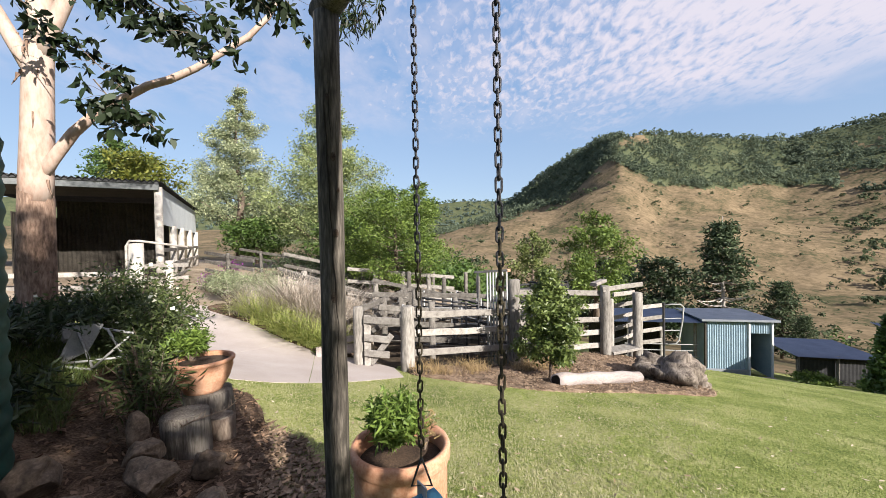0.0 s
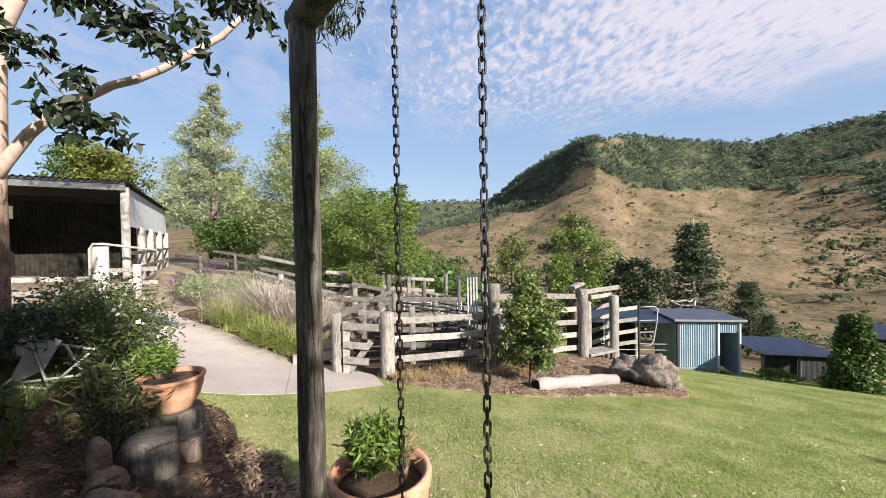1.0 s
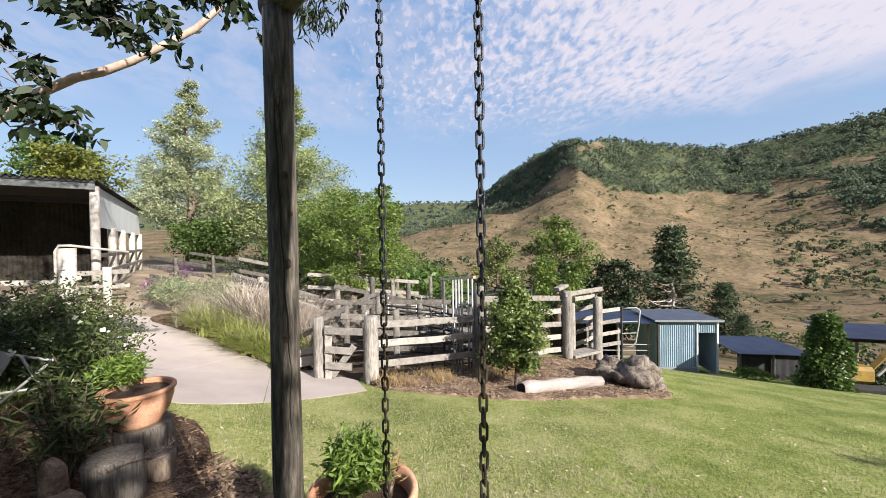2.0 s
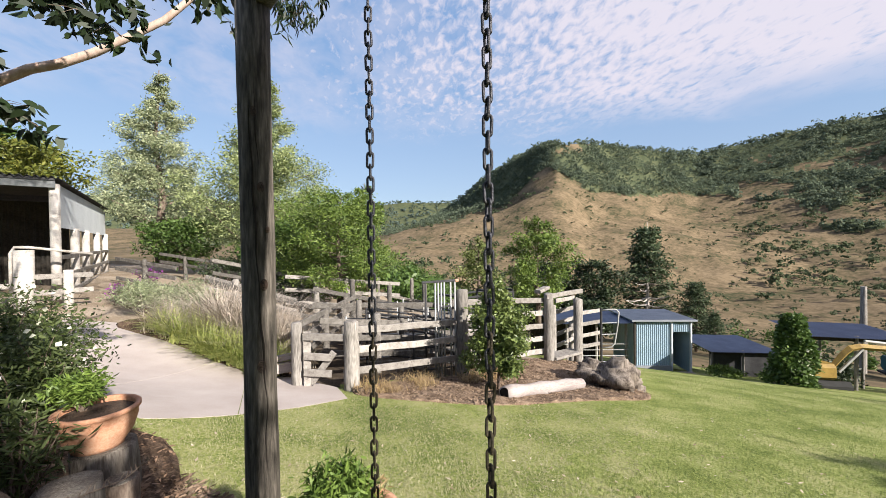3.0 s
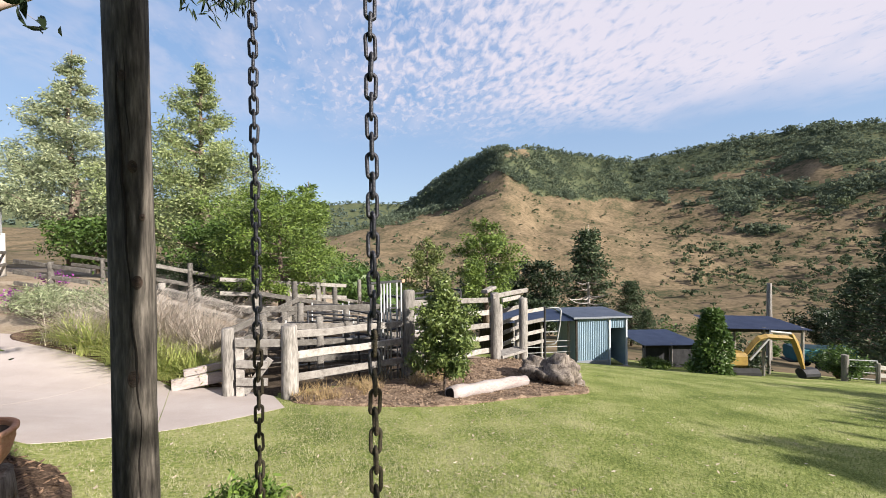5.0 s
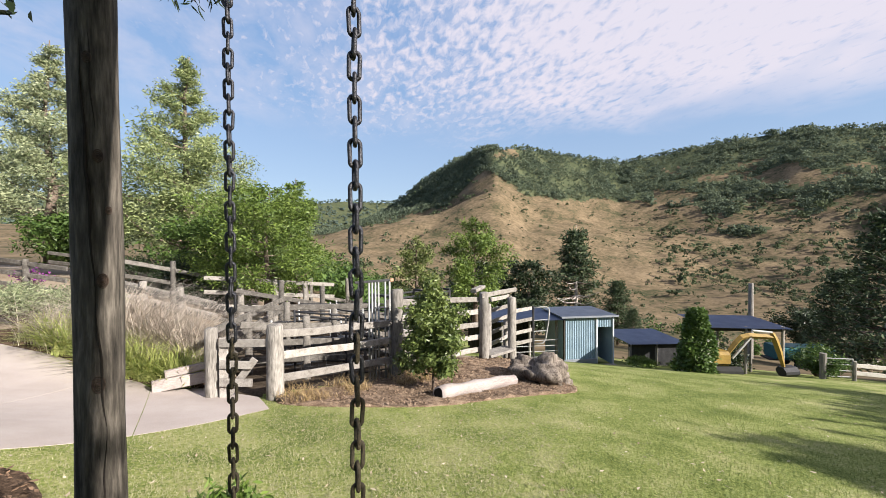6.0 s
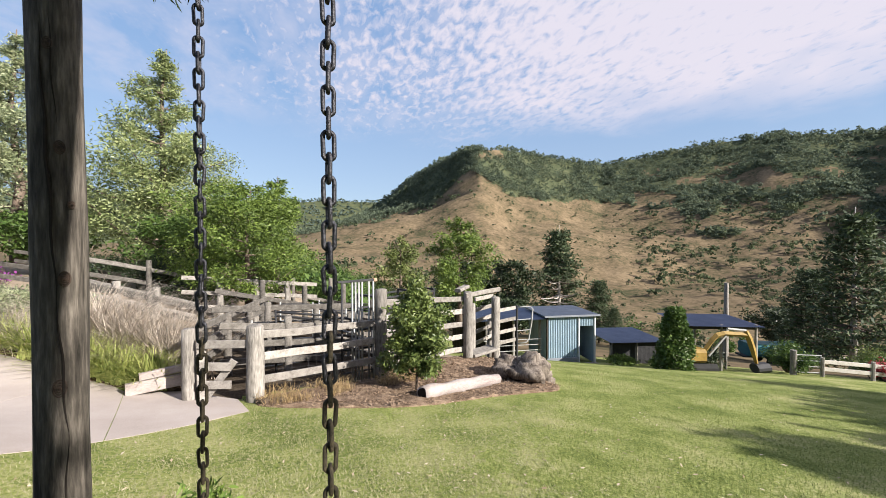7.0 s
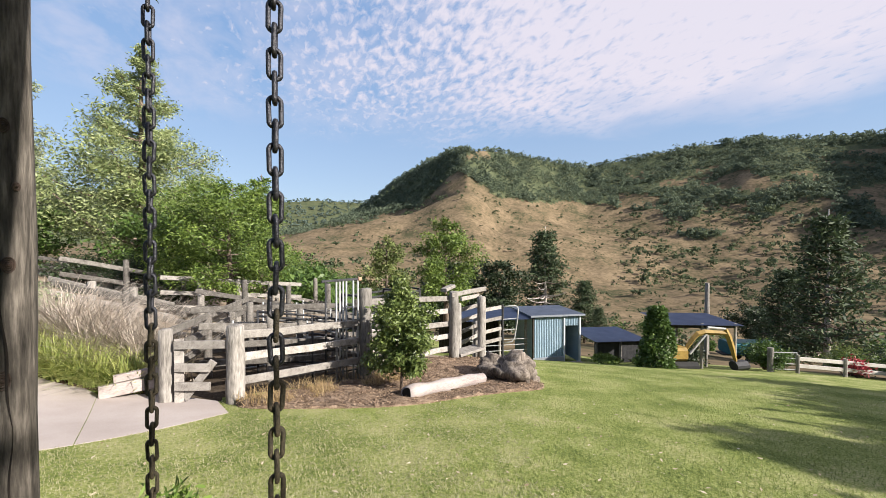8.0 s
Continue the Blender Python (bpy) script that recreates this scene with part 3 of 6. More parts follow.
MULCH = smooth_outline([(-0.75, 7.3), (0.6, 7.0), (1.9, 6.85), (3.2, 7.3), (4.4, 7.55), (5.3, 7.6), (5.6, 8.6), (5.5, 10.2), (5.9, 11.6), (4.4, 11.4), (1.7, 9.5), (-0.6, 8.0)], 2)
draped("mulch_bed", MULCH, 0.02, M_BARKBED, "bark mulch bed in front of the stockyard", "ground", 0.16, 0.045)
BED = smooth_outline([(-1.0, 2.2), (-1.25, 3.2), (-1.65, 3.9), (-2.1, 4.7), (-2.9, 5.0), (-4.2, 6.0), (-6.8, 6.2), (-7.5, 2.0), (-4.0, 0.6), (-1.4, 1.2)], 2)
draped("garden_bed", BED, 0.02, M_MULCH, "raised garden bed of dark bark and soil", "ground", 0.22, 0.05)


def scatter(poly, n, seed):
    r = np.random.default_rng(seed)
    x0, x1 = min(p[0] for p in poly), max(p[0] for p in poly)
    y0, y1 = min(p[1] for p in poly), max(p[1] for p in poly)
    out = []
    while len(out) < n:
        x, y = r.uniform(x0, x1), r.uniform(y0, y1)
        if inside(x, y, poly):
            out.append((x, y))
    return out


def blades(pts, h, w, lean, lift=0.0, ground=yard, bend=0.5, seg=2):
    """Bent grass blades rooted at pts: strips of seg quads that taper."""
    n = len(pts)
    p = np.array([(x, y, ground(x, y) + lift) for x, y in pts])
    a = rng.uniform(0, math.tau, n)
    d = np.stack([np.cos(a), np.sin(a), np.zeros(n)], 1)
    s = np.stack([-np.sin(a), np.cos(a), np.zeros(n)], 1)
    hh = h * rng.uniform(0.5, 1.25, (n, 1))
    le = lean * rng.uniform(0.2, 1.3, (n, 1))
    rows = []
    for i in range(seg + 1):
        k = i / seg
        c = p + np.array((0, 0, 1.0)) * hh * (k - bend * 0.5 * k * k * le / max(lean, 1e-3) * 0.8) + d * hh * le * k ** 1.8
        ww = w * (1 - 0.85 * k) * 0.5
        rows += [c - s * ww, c + s * ww]
    v = np.stack(rows, 1).reshape(-1, 3)
    m = 2 * (seg + 1)
    q = np.concatenate([np.arange(n)[:, None] * m + np.array([2 * i, 2 * i + 1, 2 * i + 3, 2 * i + 2]) for i in range(seg)])
    return v, q


def in_lawn(x, y):
    if inside(x, y, MULCH) or inside(x, y, BED):
        return False
    if any(inside(x, y, s) for s in PATH_SLABS):
        return False
    return not (y > 8.0 + (x + 0.7) * 0.62 and x < 6.2)


lawn_r = np.random.default_rng(3)
lawn_pts = []
dry_pts, litter_pts = [], []
while len(lawn_pts) + len(dry_pts) < 210000:
    a, r = lawn_r.uniform(-0.75, 1.3), 1.6 + 14.5 * lawn_r.uniform(0, 1) ** 1.45
    x, y = 0.1 + r * math.sin(a), 0.6 + r * math.cos(a)
    if in_lawn(x, y):
        j = noise.noise(Vector((x / 0.55, y / 0.55, 8))) * 0.55 + noise.noise(Vector((x / 2.2, y / 2.2, 3))) * 0.6 + noise.noise(Vector((x / 0.12, y / 0.12, 3))) * 0.5
        (dry_pts if j > -0.55 + 0.16 * (x + 1) - 0.03 * (y - 5) else lawn_pts).append((x, y))
        if lawn_r.uniform() < 0.0045:
            litter_pts.append((x, y))
v, q = blades(lawn_pts, 0.024, 0.0066, 1.0, seg=1)
tagged(new("lawn_grass", array_mesh("lawn_grass", v, q, M_BLADE)), "short mown green lawn grass", "grass", kind="stuff")
v, q = blades(dry_pts, 0.02, 0.0064, 1.1, seg=1)
tagged(new("dry_lawn_grass", array_mesh("dry_lawn_grass", v, q, M_DRYBLADE)), "short straw-coloured patches of dry lawn grass", "grass", kind="stuff")
litter = np.array([(x, y, yard(x, y) + 0.022) for x, y in litter_pts])
v, q = leaf_arrays(litter, 0.055, 0.022)
v[:, 2] = np.repeat(litter[:, 2], 4) + (v[:, 2] - np.repeat(litter[:, 2], 4)) * 0.3
tagged(new("fallen_leaves", array_mesh("fallen_leaves", v, q, M_LITTER)), "small pale fallen leaves on the lawn", "leaves", kind="stuff")
v, q = blades(scatter(MULCH, 16000, 5), 0.24, 0.009, 1.2, 0.02)
keep = np.array([noise.noise(Vector((v[i * 6][0] * 1.3, v[i * 6][1] * 1.3, 2))) > -0.05 and v[i * 6][1] - 7.7 - (v[i * 6][0] + 0.7) * 0.62 > -0.75 and v[i * 6][0] < 3 for i in range(len(v) // 6)])
q = q[np.tile(keep, 2)]
tagged(new("dry_grass", array_mesh("dry_grass", v, q, M_STRAW)), "tufts of straw-coloured dry grass along the rails", "grass", kind="stuff")


def chips(name, poly, n, seed, size, material, label, lift=0.06):
    p = np.array([(x, y, yard(x, y) + lift * random.uniform(0.4, 1.1)) for x, y in scatter(poly, n, seed)])
    v, q = leaf_arrays(p, size, size * 0.4)
    z = np.repeat(p[:, 2], 4)
    v[:, 2] = z + (v[:, 2] - z) * 0.45
    tagged(new(name, array_mesh(name, v, q, material)), label, "litter", kind="stuff")


M_CHIP = leafmat("bark_chip", (0.07, 0.045, 0.03), (0.42, 0.30, 0.21), 0.0, 0.9)
M_BEDCHIP = leafmat("dark_bark_chip", (0.03, 0.018, 0.012), (0.36, 0.23, 0.15), 0.0, 0.9)
chips("edge_litter", [(-1.75, 4.1), (-1.25, 3.75), (-0.8, 3.1), (-0.55, 2.3), (-0.6, 1.6), (-1.3, 1.6), (-1.2, 2.8)], 4200, 33, 0.065, M_CHIP, "dead leaves and bark scattered along the bed edge", 0.04)
chips("bark_chips", MULCH, 14000, 31, 0.06, M_CHIP, "loose bark chips on the mulch bed", 0.07)
chips("bed_litter", BED, 14000, 32, 0.07, M_BEDCHIP, "bark chips and dead leaves on the garden bed", 0.075)


# ---- hills: forest and scattered trees ----
def ico():
    bm = bmesh.new()
    bmesh.ops.create_icosphere(bm, subdivisions=1, radius=1)
    v = np.array([p.co[:] for p in bm.verts])
    f = np.array([[x.index for x in t.verts] for t in bm.faces])
    bm.free()
    return v, f


ICO_V, ICO_F = ico()


def clumps(name, places, material, label, lumps=2, small=1.0):
    """Far trees: three uneven lumps each, in one object. places: rows of x, y, z, width, height."""
    vs, fs = [], []
    k = 0
    for x, y, z, w, h in places:
        for _ in range(lumps):
            s = small * rng.uniform(0.55, 1.0, 3) * np.array((w * 0.5, w * 0.5, h * 0.5))
            c = np.array((x, y, z + h * 0.45)) + rng.uniform(-0.36, 0.36, 3) * np.array((w, w, h * 0.6))
            vs.append(c + ICO_V * s * rng.uniform(0.6, 1.25, (len(ICO_V), 1)))
            fs.append(ICO_F + k)
            k += len(ICO_V)
    me = array_mesh(name, np.concatenate(vs), np.concatenate(fs), material)
    return tagged(new(name, me), label, "trees", kind="stuff")


def far_trees(name, places, material, label, per=14, size=0.34):
    """Far trees: crowns of broad leaf sprays about three heads each, in one object. places: rows of x, y, z, width, height."""
    p = np.array(places)
    n = len(p)
    dims = np.stack([p[:, 3], p[:, 3], p[:, 4]], 1)[:, None, :]
    mid = np.stack([p[:, 0], p[:, 1], p[:, 2] + p[:, 4] * 0.48], 1)[:, None, :]
    heads = rng.uniform(-0.5, 0.5, (n, 3, 3)) * np.array((0.65, 0.65, 0.5))
    d = rng.normal(size=(n, per, 3))
    d /= np.linalg.norm(d, axis=2)[:, :, None]
    d[:, :, 2] = np.abs(d[:, :, 2]) * 0.9 - 0.1
    c = ((heads[np.arange(n)[:, None], rng.integers(0, 3, (n, per))] + d * 0.24 * rng.uniform(0.6, 1.25, (n, per, 1))) * dims + mid).reshape(-1, 3)
    d = (d + rng.normal(size=d.shape) * 0.3).reshape(-1, 3)
    wide = np.repeat(p[:, 3], per)[:, None] * size * rng.uniform(0.6, 1.3, (n * per, 1))
    t = np.cross(d, rng.normal(size=c.shape))
    t /= np.linalg.norm(t, axis=1)[:, None] + 1e-9
    b = np.cross(d, t)
    b /= np.linalg.norm(b, axis=1)[:, None] + 1e-9
    v = np.stack([c - t * wide * 0.5, c + b * wide * 0.4, c + t * wide * 0.5, c - b * wide * 0.4], 1).reshape(-1, 3)
    me = array_mesh(name, v, np.arange(len(v)).reshape(-1, 4), material)
    return tagged(new(name, me), label, "trees", kind="stuff")


def polar(a, r):
    return EYE[0] + r * math.sin(radians(a)), EYE[1] + r * math.cos(radians(a))


def hill_trees():
    r_ = np.random.default_rng(11)
    dense, sparse, far = [], [], []
    while len(dense) < 27000:
        a, u = r_.uniform(-20, 84), r_.uniform(0.2, 1.02)
        x, y = polar(a, 105 + u * (hill_edge(a) - 105))
        if not is_forest(x, y):
            continue
        gap = noise.noise(Vector((x / 22, y / 22, 9)))
        s = (2.8 + 6.0 * r_.uniform() ** 2.2) * (1 + 0.45 * noise.noise(Vector((x / 60, y / 60, 5))))
        if gap < -0.12 and r_.uniform() < 0.75:
            continue
        dense.append((x, y, height(x, y) - 0.5, s, s * r_.uniform(0.9, 1.5)))
    while len(sparse) < 2900:
        a, u = 1 + 77 * r_.uniform(0, 1) ** 0.72, r_.uniform(0.0, 0.8)
        x, y = polar(a, 105 + u * (hill_edge(a) - 105))
        j = noise.noise(Vector((x / 38, y / 38, 4)))
        thicket = a > 46 and 0.25 < u < 0.7 or a < 22
        if j < (-0.12 if thicket else 0.16) and r_.uniform() > 0.22:
            continue
        s = (0.9 + 5.6 * r_.uniform() ** 2.6) * (0.6 + 0.8 * u) * (1.75 if thicket else 1.0)
        sparse.append((x, y, height(x, y) - 0.2, s, s * r_.uniform(0.8, 1.25)))
    while len(far) < 1800:
        a, r = r_.uniform(-35, 24), r_.uniform(1250, 1860)
        x, y = polar(a, r)
        s = r_.uniform(14, 26)
        far.append((x, y, height(x, y) - 2, s, s * 0.8))
    far_trees("hill_forest", dense, L_FOREST_HAZE, "dense eucalypt forest on the upper hillside", 15, 0.29)
    far_trees("hillside_scrub", sparse, L_SCRUB, "scattered shrubs and small trees on dry pasture", 32, 0.22)
    far_trees("far_forest", far, L_FARFOREST_HAZE, "forest on the far ridge with haze in its leaf colour", 14)
    low = []
    while len(low) < 300:
        a, r = r_.uniform(-12, 75), r_.uniform(60, 150)
        x, y = polar(a, r)
        if 38 < a < 62 and r_.uniform() > 0.08:
            continue
        if a > 16 and r < 85 and r_.uniform() > 0.25:
            continue
        s = r_.uniform(2.0, 6.0) * (1.0 if a < 30 else 0.8)
        low.append((x, y, height(x, y) - 0.3, s, s * r_.uniform(0.9, 1.4)))
    while len(low) < 380:
        a, r = r_.uniform(-9, 17), r_.uniform(30, 62)
        x, y = polar(a, r)
        s = r_.uniform(1.6, 3.6)
        low.append((x, y, height(x, y) - 0.3, s, s * r_.uniform(0.8, 1.3)))
    cs = np.concatenate([np.array((x, y, z + h * 0.5)) + rng.normal(size=(230, 3)) * np.array((w, w, h)) * 0.21 for x, y, z, w, h in low])
    tagged(new("valley_trees", leaf_mesh("valley_trees", cs, 0.55, 0.26, L_MID)), "leafy trees along the valley floor", "trees", kind="stuff")


hill_trees()


# ---- trees near the yard ----
def branch_path(a, b, sag=0.0, n=5, wob=0.05):
    a, b = Vector(a), Vector(b)
    ln = (b - a).length
    return [a.lerp(b, i / n) + Vector((random.uniform(-wob, wob) * ln, random.uniform(-wob, wob) * ln, -sag * math.sin(math.pi * i / n) * ln)) * (0 if i in (0, n) else 1) for i in range(n + 1)]


def leafy_tree(name, x, y, h, width, leaves, n_leaf, leaf, label, z=None, start=0.15, taper=0.5, bark=None, limbs=26, clump=0.16, droop=0.2, trunk=None, point=1.4):
    """A tapered trunk, limbs and a crown of leaf clusters with gaps."""
    z = height(x, y) - 0.05 if z is None else z
    t = thing(name, (x, y, z), label, "tree")
    tr = trunk or h * 0.016 + 0.02
    bend = [random.uniform(-0.02, 0.02) * h for _ in range(6)]
    pts = [(bend[i % 6] * (i > 0), bend[(i + 3) % 6] * (i > 0), h * 0.97 * i / 6) for i in range(7)]
    m = Mesh().tube(pts, [tr * (1.25 - i * 0.19) if i else tr * 1.5 for i in range(7)], 9, 0.15)
    part("trunk", m, bark or M_BARK, t, smooth=True)
    m = Mesh()
    cent = []
    for i in range(limbs):
        k = start + (0.97 - start) * (i + random.random()) / limbs
        a = i * 2.4 + random.uniform(-0.4, 0.4)
        prof = (1 - ((k - start) / (1 - start)) ** point) * taper + (1 - taper) * math.sin(math.pi * min(1, 0.12 + 0.88 * (k - start) / (1 - start))) ** 0.7
        ln = max(0.028 * h, width * 0.5 * prof * random.uniform(0.6, 1.15))
        p0 = Vector(pts[min(5, int(k * 6))]).lerp(Vector(pts[min(5, int(k * 6)) + 1]), k * 6 % 1)
        p1 = p0 + Vector((math.cos(a) * ln, math.sin(a) * ln, ln * random.uniform(0.15, 0.55)))
        bp = branch_path(p0, p1, 0.05)
        m.tube(bp, [tr * 0.42 * (1 - k * 0.6) * (1 - j * 0.15) for j in range(6)], 5)
        for j in (2, 3, 4, 5):
            cent.append((bp[j], (0.7 + 0.3 * j / 5) * min(1.0, 0.3 + 1.9 * ln / width)))
            if j > 2:
                cent.append((bp[j] + Vector((random.uniform(-1, 1), random.uniform(-1, 1), random.uniform(-0.6, 0.8))) * ln * 0.28, 0.8 * min(1.0, 0.3 + 1.9 * ln / width)))
    part("limb", m, bark or M_BARK, t, smooth=True)["kind"] = "stuff"
    total = sum(s ** 1.8 for _, s in cent)
    cs = []
    for c, s in cent:
        per = max(3, int(n_leaf * s ** 1.8 / total))
        sig = clump * width * 0.42 * s
        cs.append(np.array(c) + rng.normal(size=(per, 3)) * sig * np.array((1, 1, 0.75)))
    part("crown", leaf_mesh("crown", np.concatenate(cs), leaf[0], leaf[1], leaves, droop=droop), None, t)
    return t


leafy_tree("gum_sapling", -12.8, 24.4, 11.2, 8.0, L_SILVER, 40000, (0.16, 0.055), "tall slender young gum with silvery green foliage", z=0.7, taper=1.0, bark=M_BARK, limbs=46, point=0.9, clump=0.10)
leafy_tree("gum_sapling", -6.4, 22.4, 12.0, 9.2, L_PALEGREEN, 46000, (0.16, 0.055), "tall young gum with olive foliage behind the yards", z=-0.9, taper=1.0, bark=M_BARK, limbs=50, point=0.9, clump=0.10)
leafy_tree("bushy_tree", -1.85, 15.6, 4.7, 4.7, L_BRIGHT, 28000, (0.13, 0.038), "bushy bright green tree among the stockyard rails", z=-1.0, start=0.1, taper=0.2, limbs=38, clump=0.115)
leafy_tree("bushy_tree", -0.95, 16.2, 5.2, 1.8, L_BRIGHT, 3500, (0.15, 0.05), "slim leader of a bright green tree", z=-1.0, start=0.5, taper=0.5, limbs=14)
leafy_tree("shrubby_tree", -4.6, 19.5, 3.5, 4.6, L_MID, 11000, (0.18, 0.07), "dark green shrubby tree under the gums", z=-0.8, start=0.1, taper=0.2)
leafy_tree("shrubby_tree", -10.6, 22.0, 2.6, 3.6, L_MID, 6000, (0.2, 0.08), "dark green shrubby tree under the gums", z=0.4, start=0.1, taper=0.2)
leafy_tree("bushy_tree", 7.2, 18.4, 5.4, 3.3, L_BRIGHT, 12000, (0.15, 0.06), "rounded bright green tree behind the race", z=-2.4, start=0.15, taper=0.35)
leafy_tree("bushy_tree", 3.5, 15.4, 4.0, 2.1, L_OLIVE, 6000, (0.13, 0.05), "yellowish green sapling behind the yards", z=-2.0, start=0.15, taper=0.4)
leafy_tree("yellowing_tree", -20.8, 26.4, 6.5, 5.0, L_YELLOW, 8000, (0.26, 0.11), "tree with yellowing leaves behind the stable", z=1.5, start=0.3, taper=0.3)
leafy_tree("green_tree", -23.0, 27.5, 8.0, 4.2, L_MID, 8000, (0.26, 0.11), "green tree behind the stable roof", z=1.5, start=0.3, taper=0.3)
leafy_tree("garden_tree", 2.12, 8.0, 2.4, 1.35, L_GARDEN, 13000, (0.085, 0.036), "slender young garden tree in the mulch bed", start=0.14, taper=0.6, trunk=0.024, limbs=40, clump=0.15, point=1.2)


def conifer(x, y, z, h, w, label, bare=0.0, seed=1, tuft=16):
    """A bunya-like pine: whorls of drooping boughs that carry rope-like tufts."""
    rs = random.Random(seed)
    t = thing("pine_tree", (x, y, z), label, "tree", "pines")
    part("trunk", Mesh().tube([(0, 0, h * i / 5) for i in range(6)], [h * 0.018 * (1.1 - i * 0.2) for i in range(6)], 8, 0.1), M_PALEBARK if bare else M_BARK, t, smooth=True)
    m, cent, pale = Mesh(), [], Mesh()
    tiers = 15
    for i in range(tiers):
        k = 0.10 + 0.88 * i / tiers
        ln = w * 0.5 * (1 - k) ** 0.62 * (1.0 if k > 0.25 else 0.75)
        for j in range(9):
            a = j * math.tau / 9 + i * 0.5 + rs.uniform(-0.25, 0.25)
            l2 = ln * rs.uniform(0.65, 1.1)
            p1 = Vector((math.cos(a) * l2, math.sin(a) * l2, h * k + l2 * rs.uniform(-0.1, 0.3)))
            bp = branch_path((0, 0, h * k), p1, 0.1, 5, 0.03)
            bare_bough = bare and k < bare and p1.x * 0.6 + p1.y * 0.8 < -l2 * 0.45
            (pale if bare_bough else m).tube(bp, [h * 0.006 * (1.2 - s * 0.18) for s in range(6)], 5)
            if not bare_bough:
                for s in (2, 3, 4, 5):
                    cent.append(np.array(bp[s]))
    part("bough", m, M_BARK, t)
    if bare:
        part("bare_bough", pale, M_PALEBARK, t, "bare pale boughs")
    c = np.concatenate([q + rng.normal(size=(tuft, 3)) * np.array((0.035, 0.035, 0.022)) * w for q in cent])
    part("crown", leaf_mesh("crown", c, h * 0.034, h * 0.012, L_PINE, up=0.1), None, t)
    return t


conifer(29.3, 40.4, height(29.3, 40.4), 14.2, 8.4, "dark bunya pine with bare white inner boughs", 0.55, 1)
conifer(39.3, 17.7, height(39.3, 17.7), 12.6, 7.4, "large dark pine with a pale trunk", 0.12, 2, 10)
conifer(33.7, 38.4, height(33.7, 38.4), 8.0, 6.0, "dark pine beyond the sheds", 0, 3)
conifer(32.2, 34.4, height(32.2, 34.4), 4.4, 3.0, "young pine beyond the blue shed", 0, 4)
conifer(42.0, 21.5, height(42, 21.5), 9.0, 7.0, "dark pine behind the large one", 0, 5)
leafy_tree("dark_tree", 22.8, 40.4, 9.5, 7.5, L_DARK, 9000, (0.4, 0.17), "dense dark tree beyond the race", start=0.08, taper=0.2)
leafy_tree("dark_tree", 17.5, 42.0, 9.0, 8.0, L_DARK, 8000, (0.4, 0.17), "dense dark tree beyond the race", start=0.08, taper=0.2)
leafy_tree("paddock_tree", 54.8, 30.9, 6.5, 6.0, L_DARK, 6000, (0.36, 0.15), "round-headed tree in the dry paddock", start=0.3, taper=0.1)


# ---- swing ----
def swing_set():
    t = thing("swing_set", (-0.466, 2.075, yard(-0.466, 2.075) - 0.02), "weathered round timber swing frame post with its crossbeam", "swing")
    b = yard(-0.466, 2.075) - 0.02
    z = lambda h: h - b
    pts = [(0.004 - 0.008 * i / 12, -0.01 + 0.004 * math.sin(i), z(b + (2.42 - b) * i / 12)) for i in range(13)]
    post = part("post", Mesh().tube(pts, [0.0535 + 0.0012 * math.sin(i * 1.7) for i in range(13)], 28, 0.06, seed=4), M_SWING, t, smooth=True)
    face, across = Vector((0.30, -0.954, 0)), Vector((0.954, 0.30, 0))

    def skin(h, off, out=0.0):
        return Vector((0.004 - 0.008 * (h - b) / (2.42 - b), -0.01, h - b)) + face * (math.sqrt(0.0552 ** 2 - off ** 2) + out) + across * off

    for h, s, off in ((1.80, 0.9, 0.012), (1.475, 1.0, 0.016), (1.205, 1.2, 0.004), (2.05, 0.8, -0.006), (1.66, 0.5, 0.03)):
        m = Mesh()
        for k in (1.0, 0.7, 0.42, 0.14):
            ring = [skin(h + 0.018 * s * k * math.sin(q), off + 0.0105 * s * k * math.cos(q), 0.0005) for q in np.linspace(0, math.tau, 17)]
            m.tube(ring, 0.0019 if k > 0.2 else 0.003, 5, caps=False)
        part("knot", m, M_KNOT, post, "dark oval knot in the timber", True)
    for h0, h1, o0, o1, wd in ((1.40, 2.10, 0.002, -0.022, 0.0036), (1.08, 1.42, 0.017, 0.002, 0.003), (0.78, 1.10, 0.008, 0.017, 0.002), (1.86, 2.12, 0.006, -0.004, 0.0016), (0.7, 0.9, -0.015, -0.01, 0.0016)):
        hs = np.linspace(h0, h1, 16)
        cp = [skin(h, o0 + (o1 - o0) * i / 15 + 0.0022 * math.sin(h * 31), 0.0008) for i, h in enumerate(hs)]
        part("crack", Mesh().tube(cp, [0.0003 + wd * math.sin(math.pi * i / 15) for i in range(16)], 6), M_CRACK, post, "long drying crack in the timber")
    d = Vector((0.233, -0.32, 0)).normalized()
    p0 = Vector((-0.02, 0.03, z(2.47))) - d * 0.03
    part("crossbeam", Mesh().tube([p0 + d * (0.32 * i) + Vector((0, 0, 0.01 * math.sin(i))) for i in range(10)], [0.062] * 10, 24, 0.05, seed=9), M_SWING, t, smooth=True)
    far = p0 + d * 2.7
    part("post", Mesh().tube([(far.x + 0.02, far.y, -0.6), (far.x, far.y, z(2.42))], [0.058, 0.056], 20, 0.05), M_SWING, t, smooth=True)


swing_set()


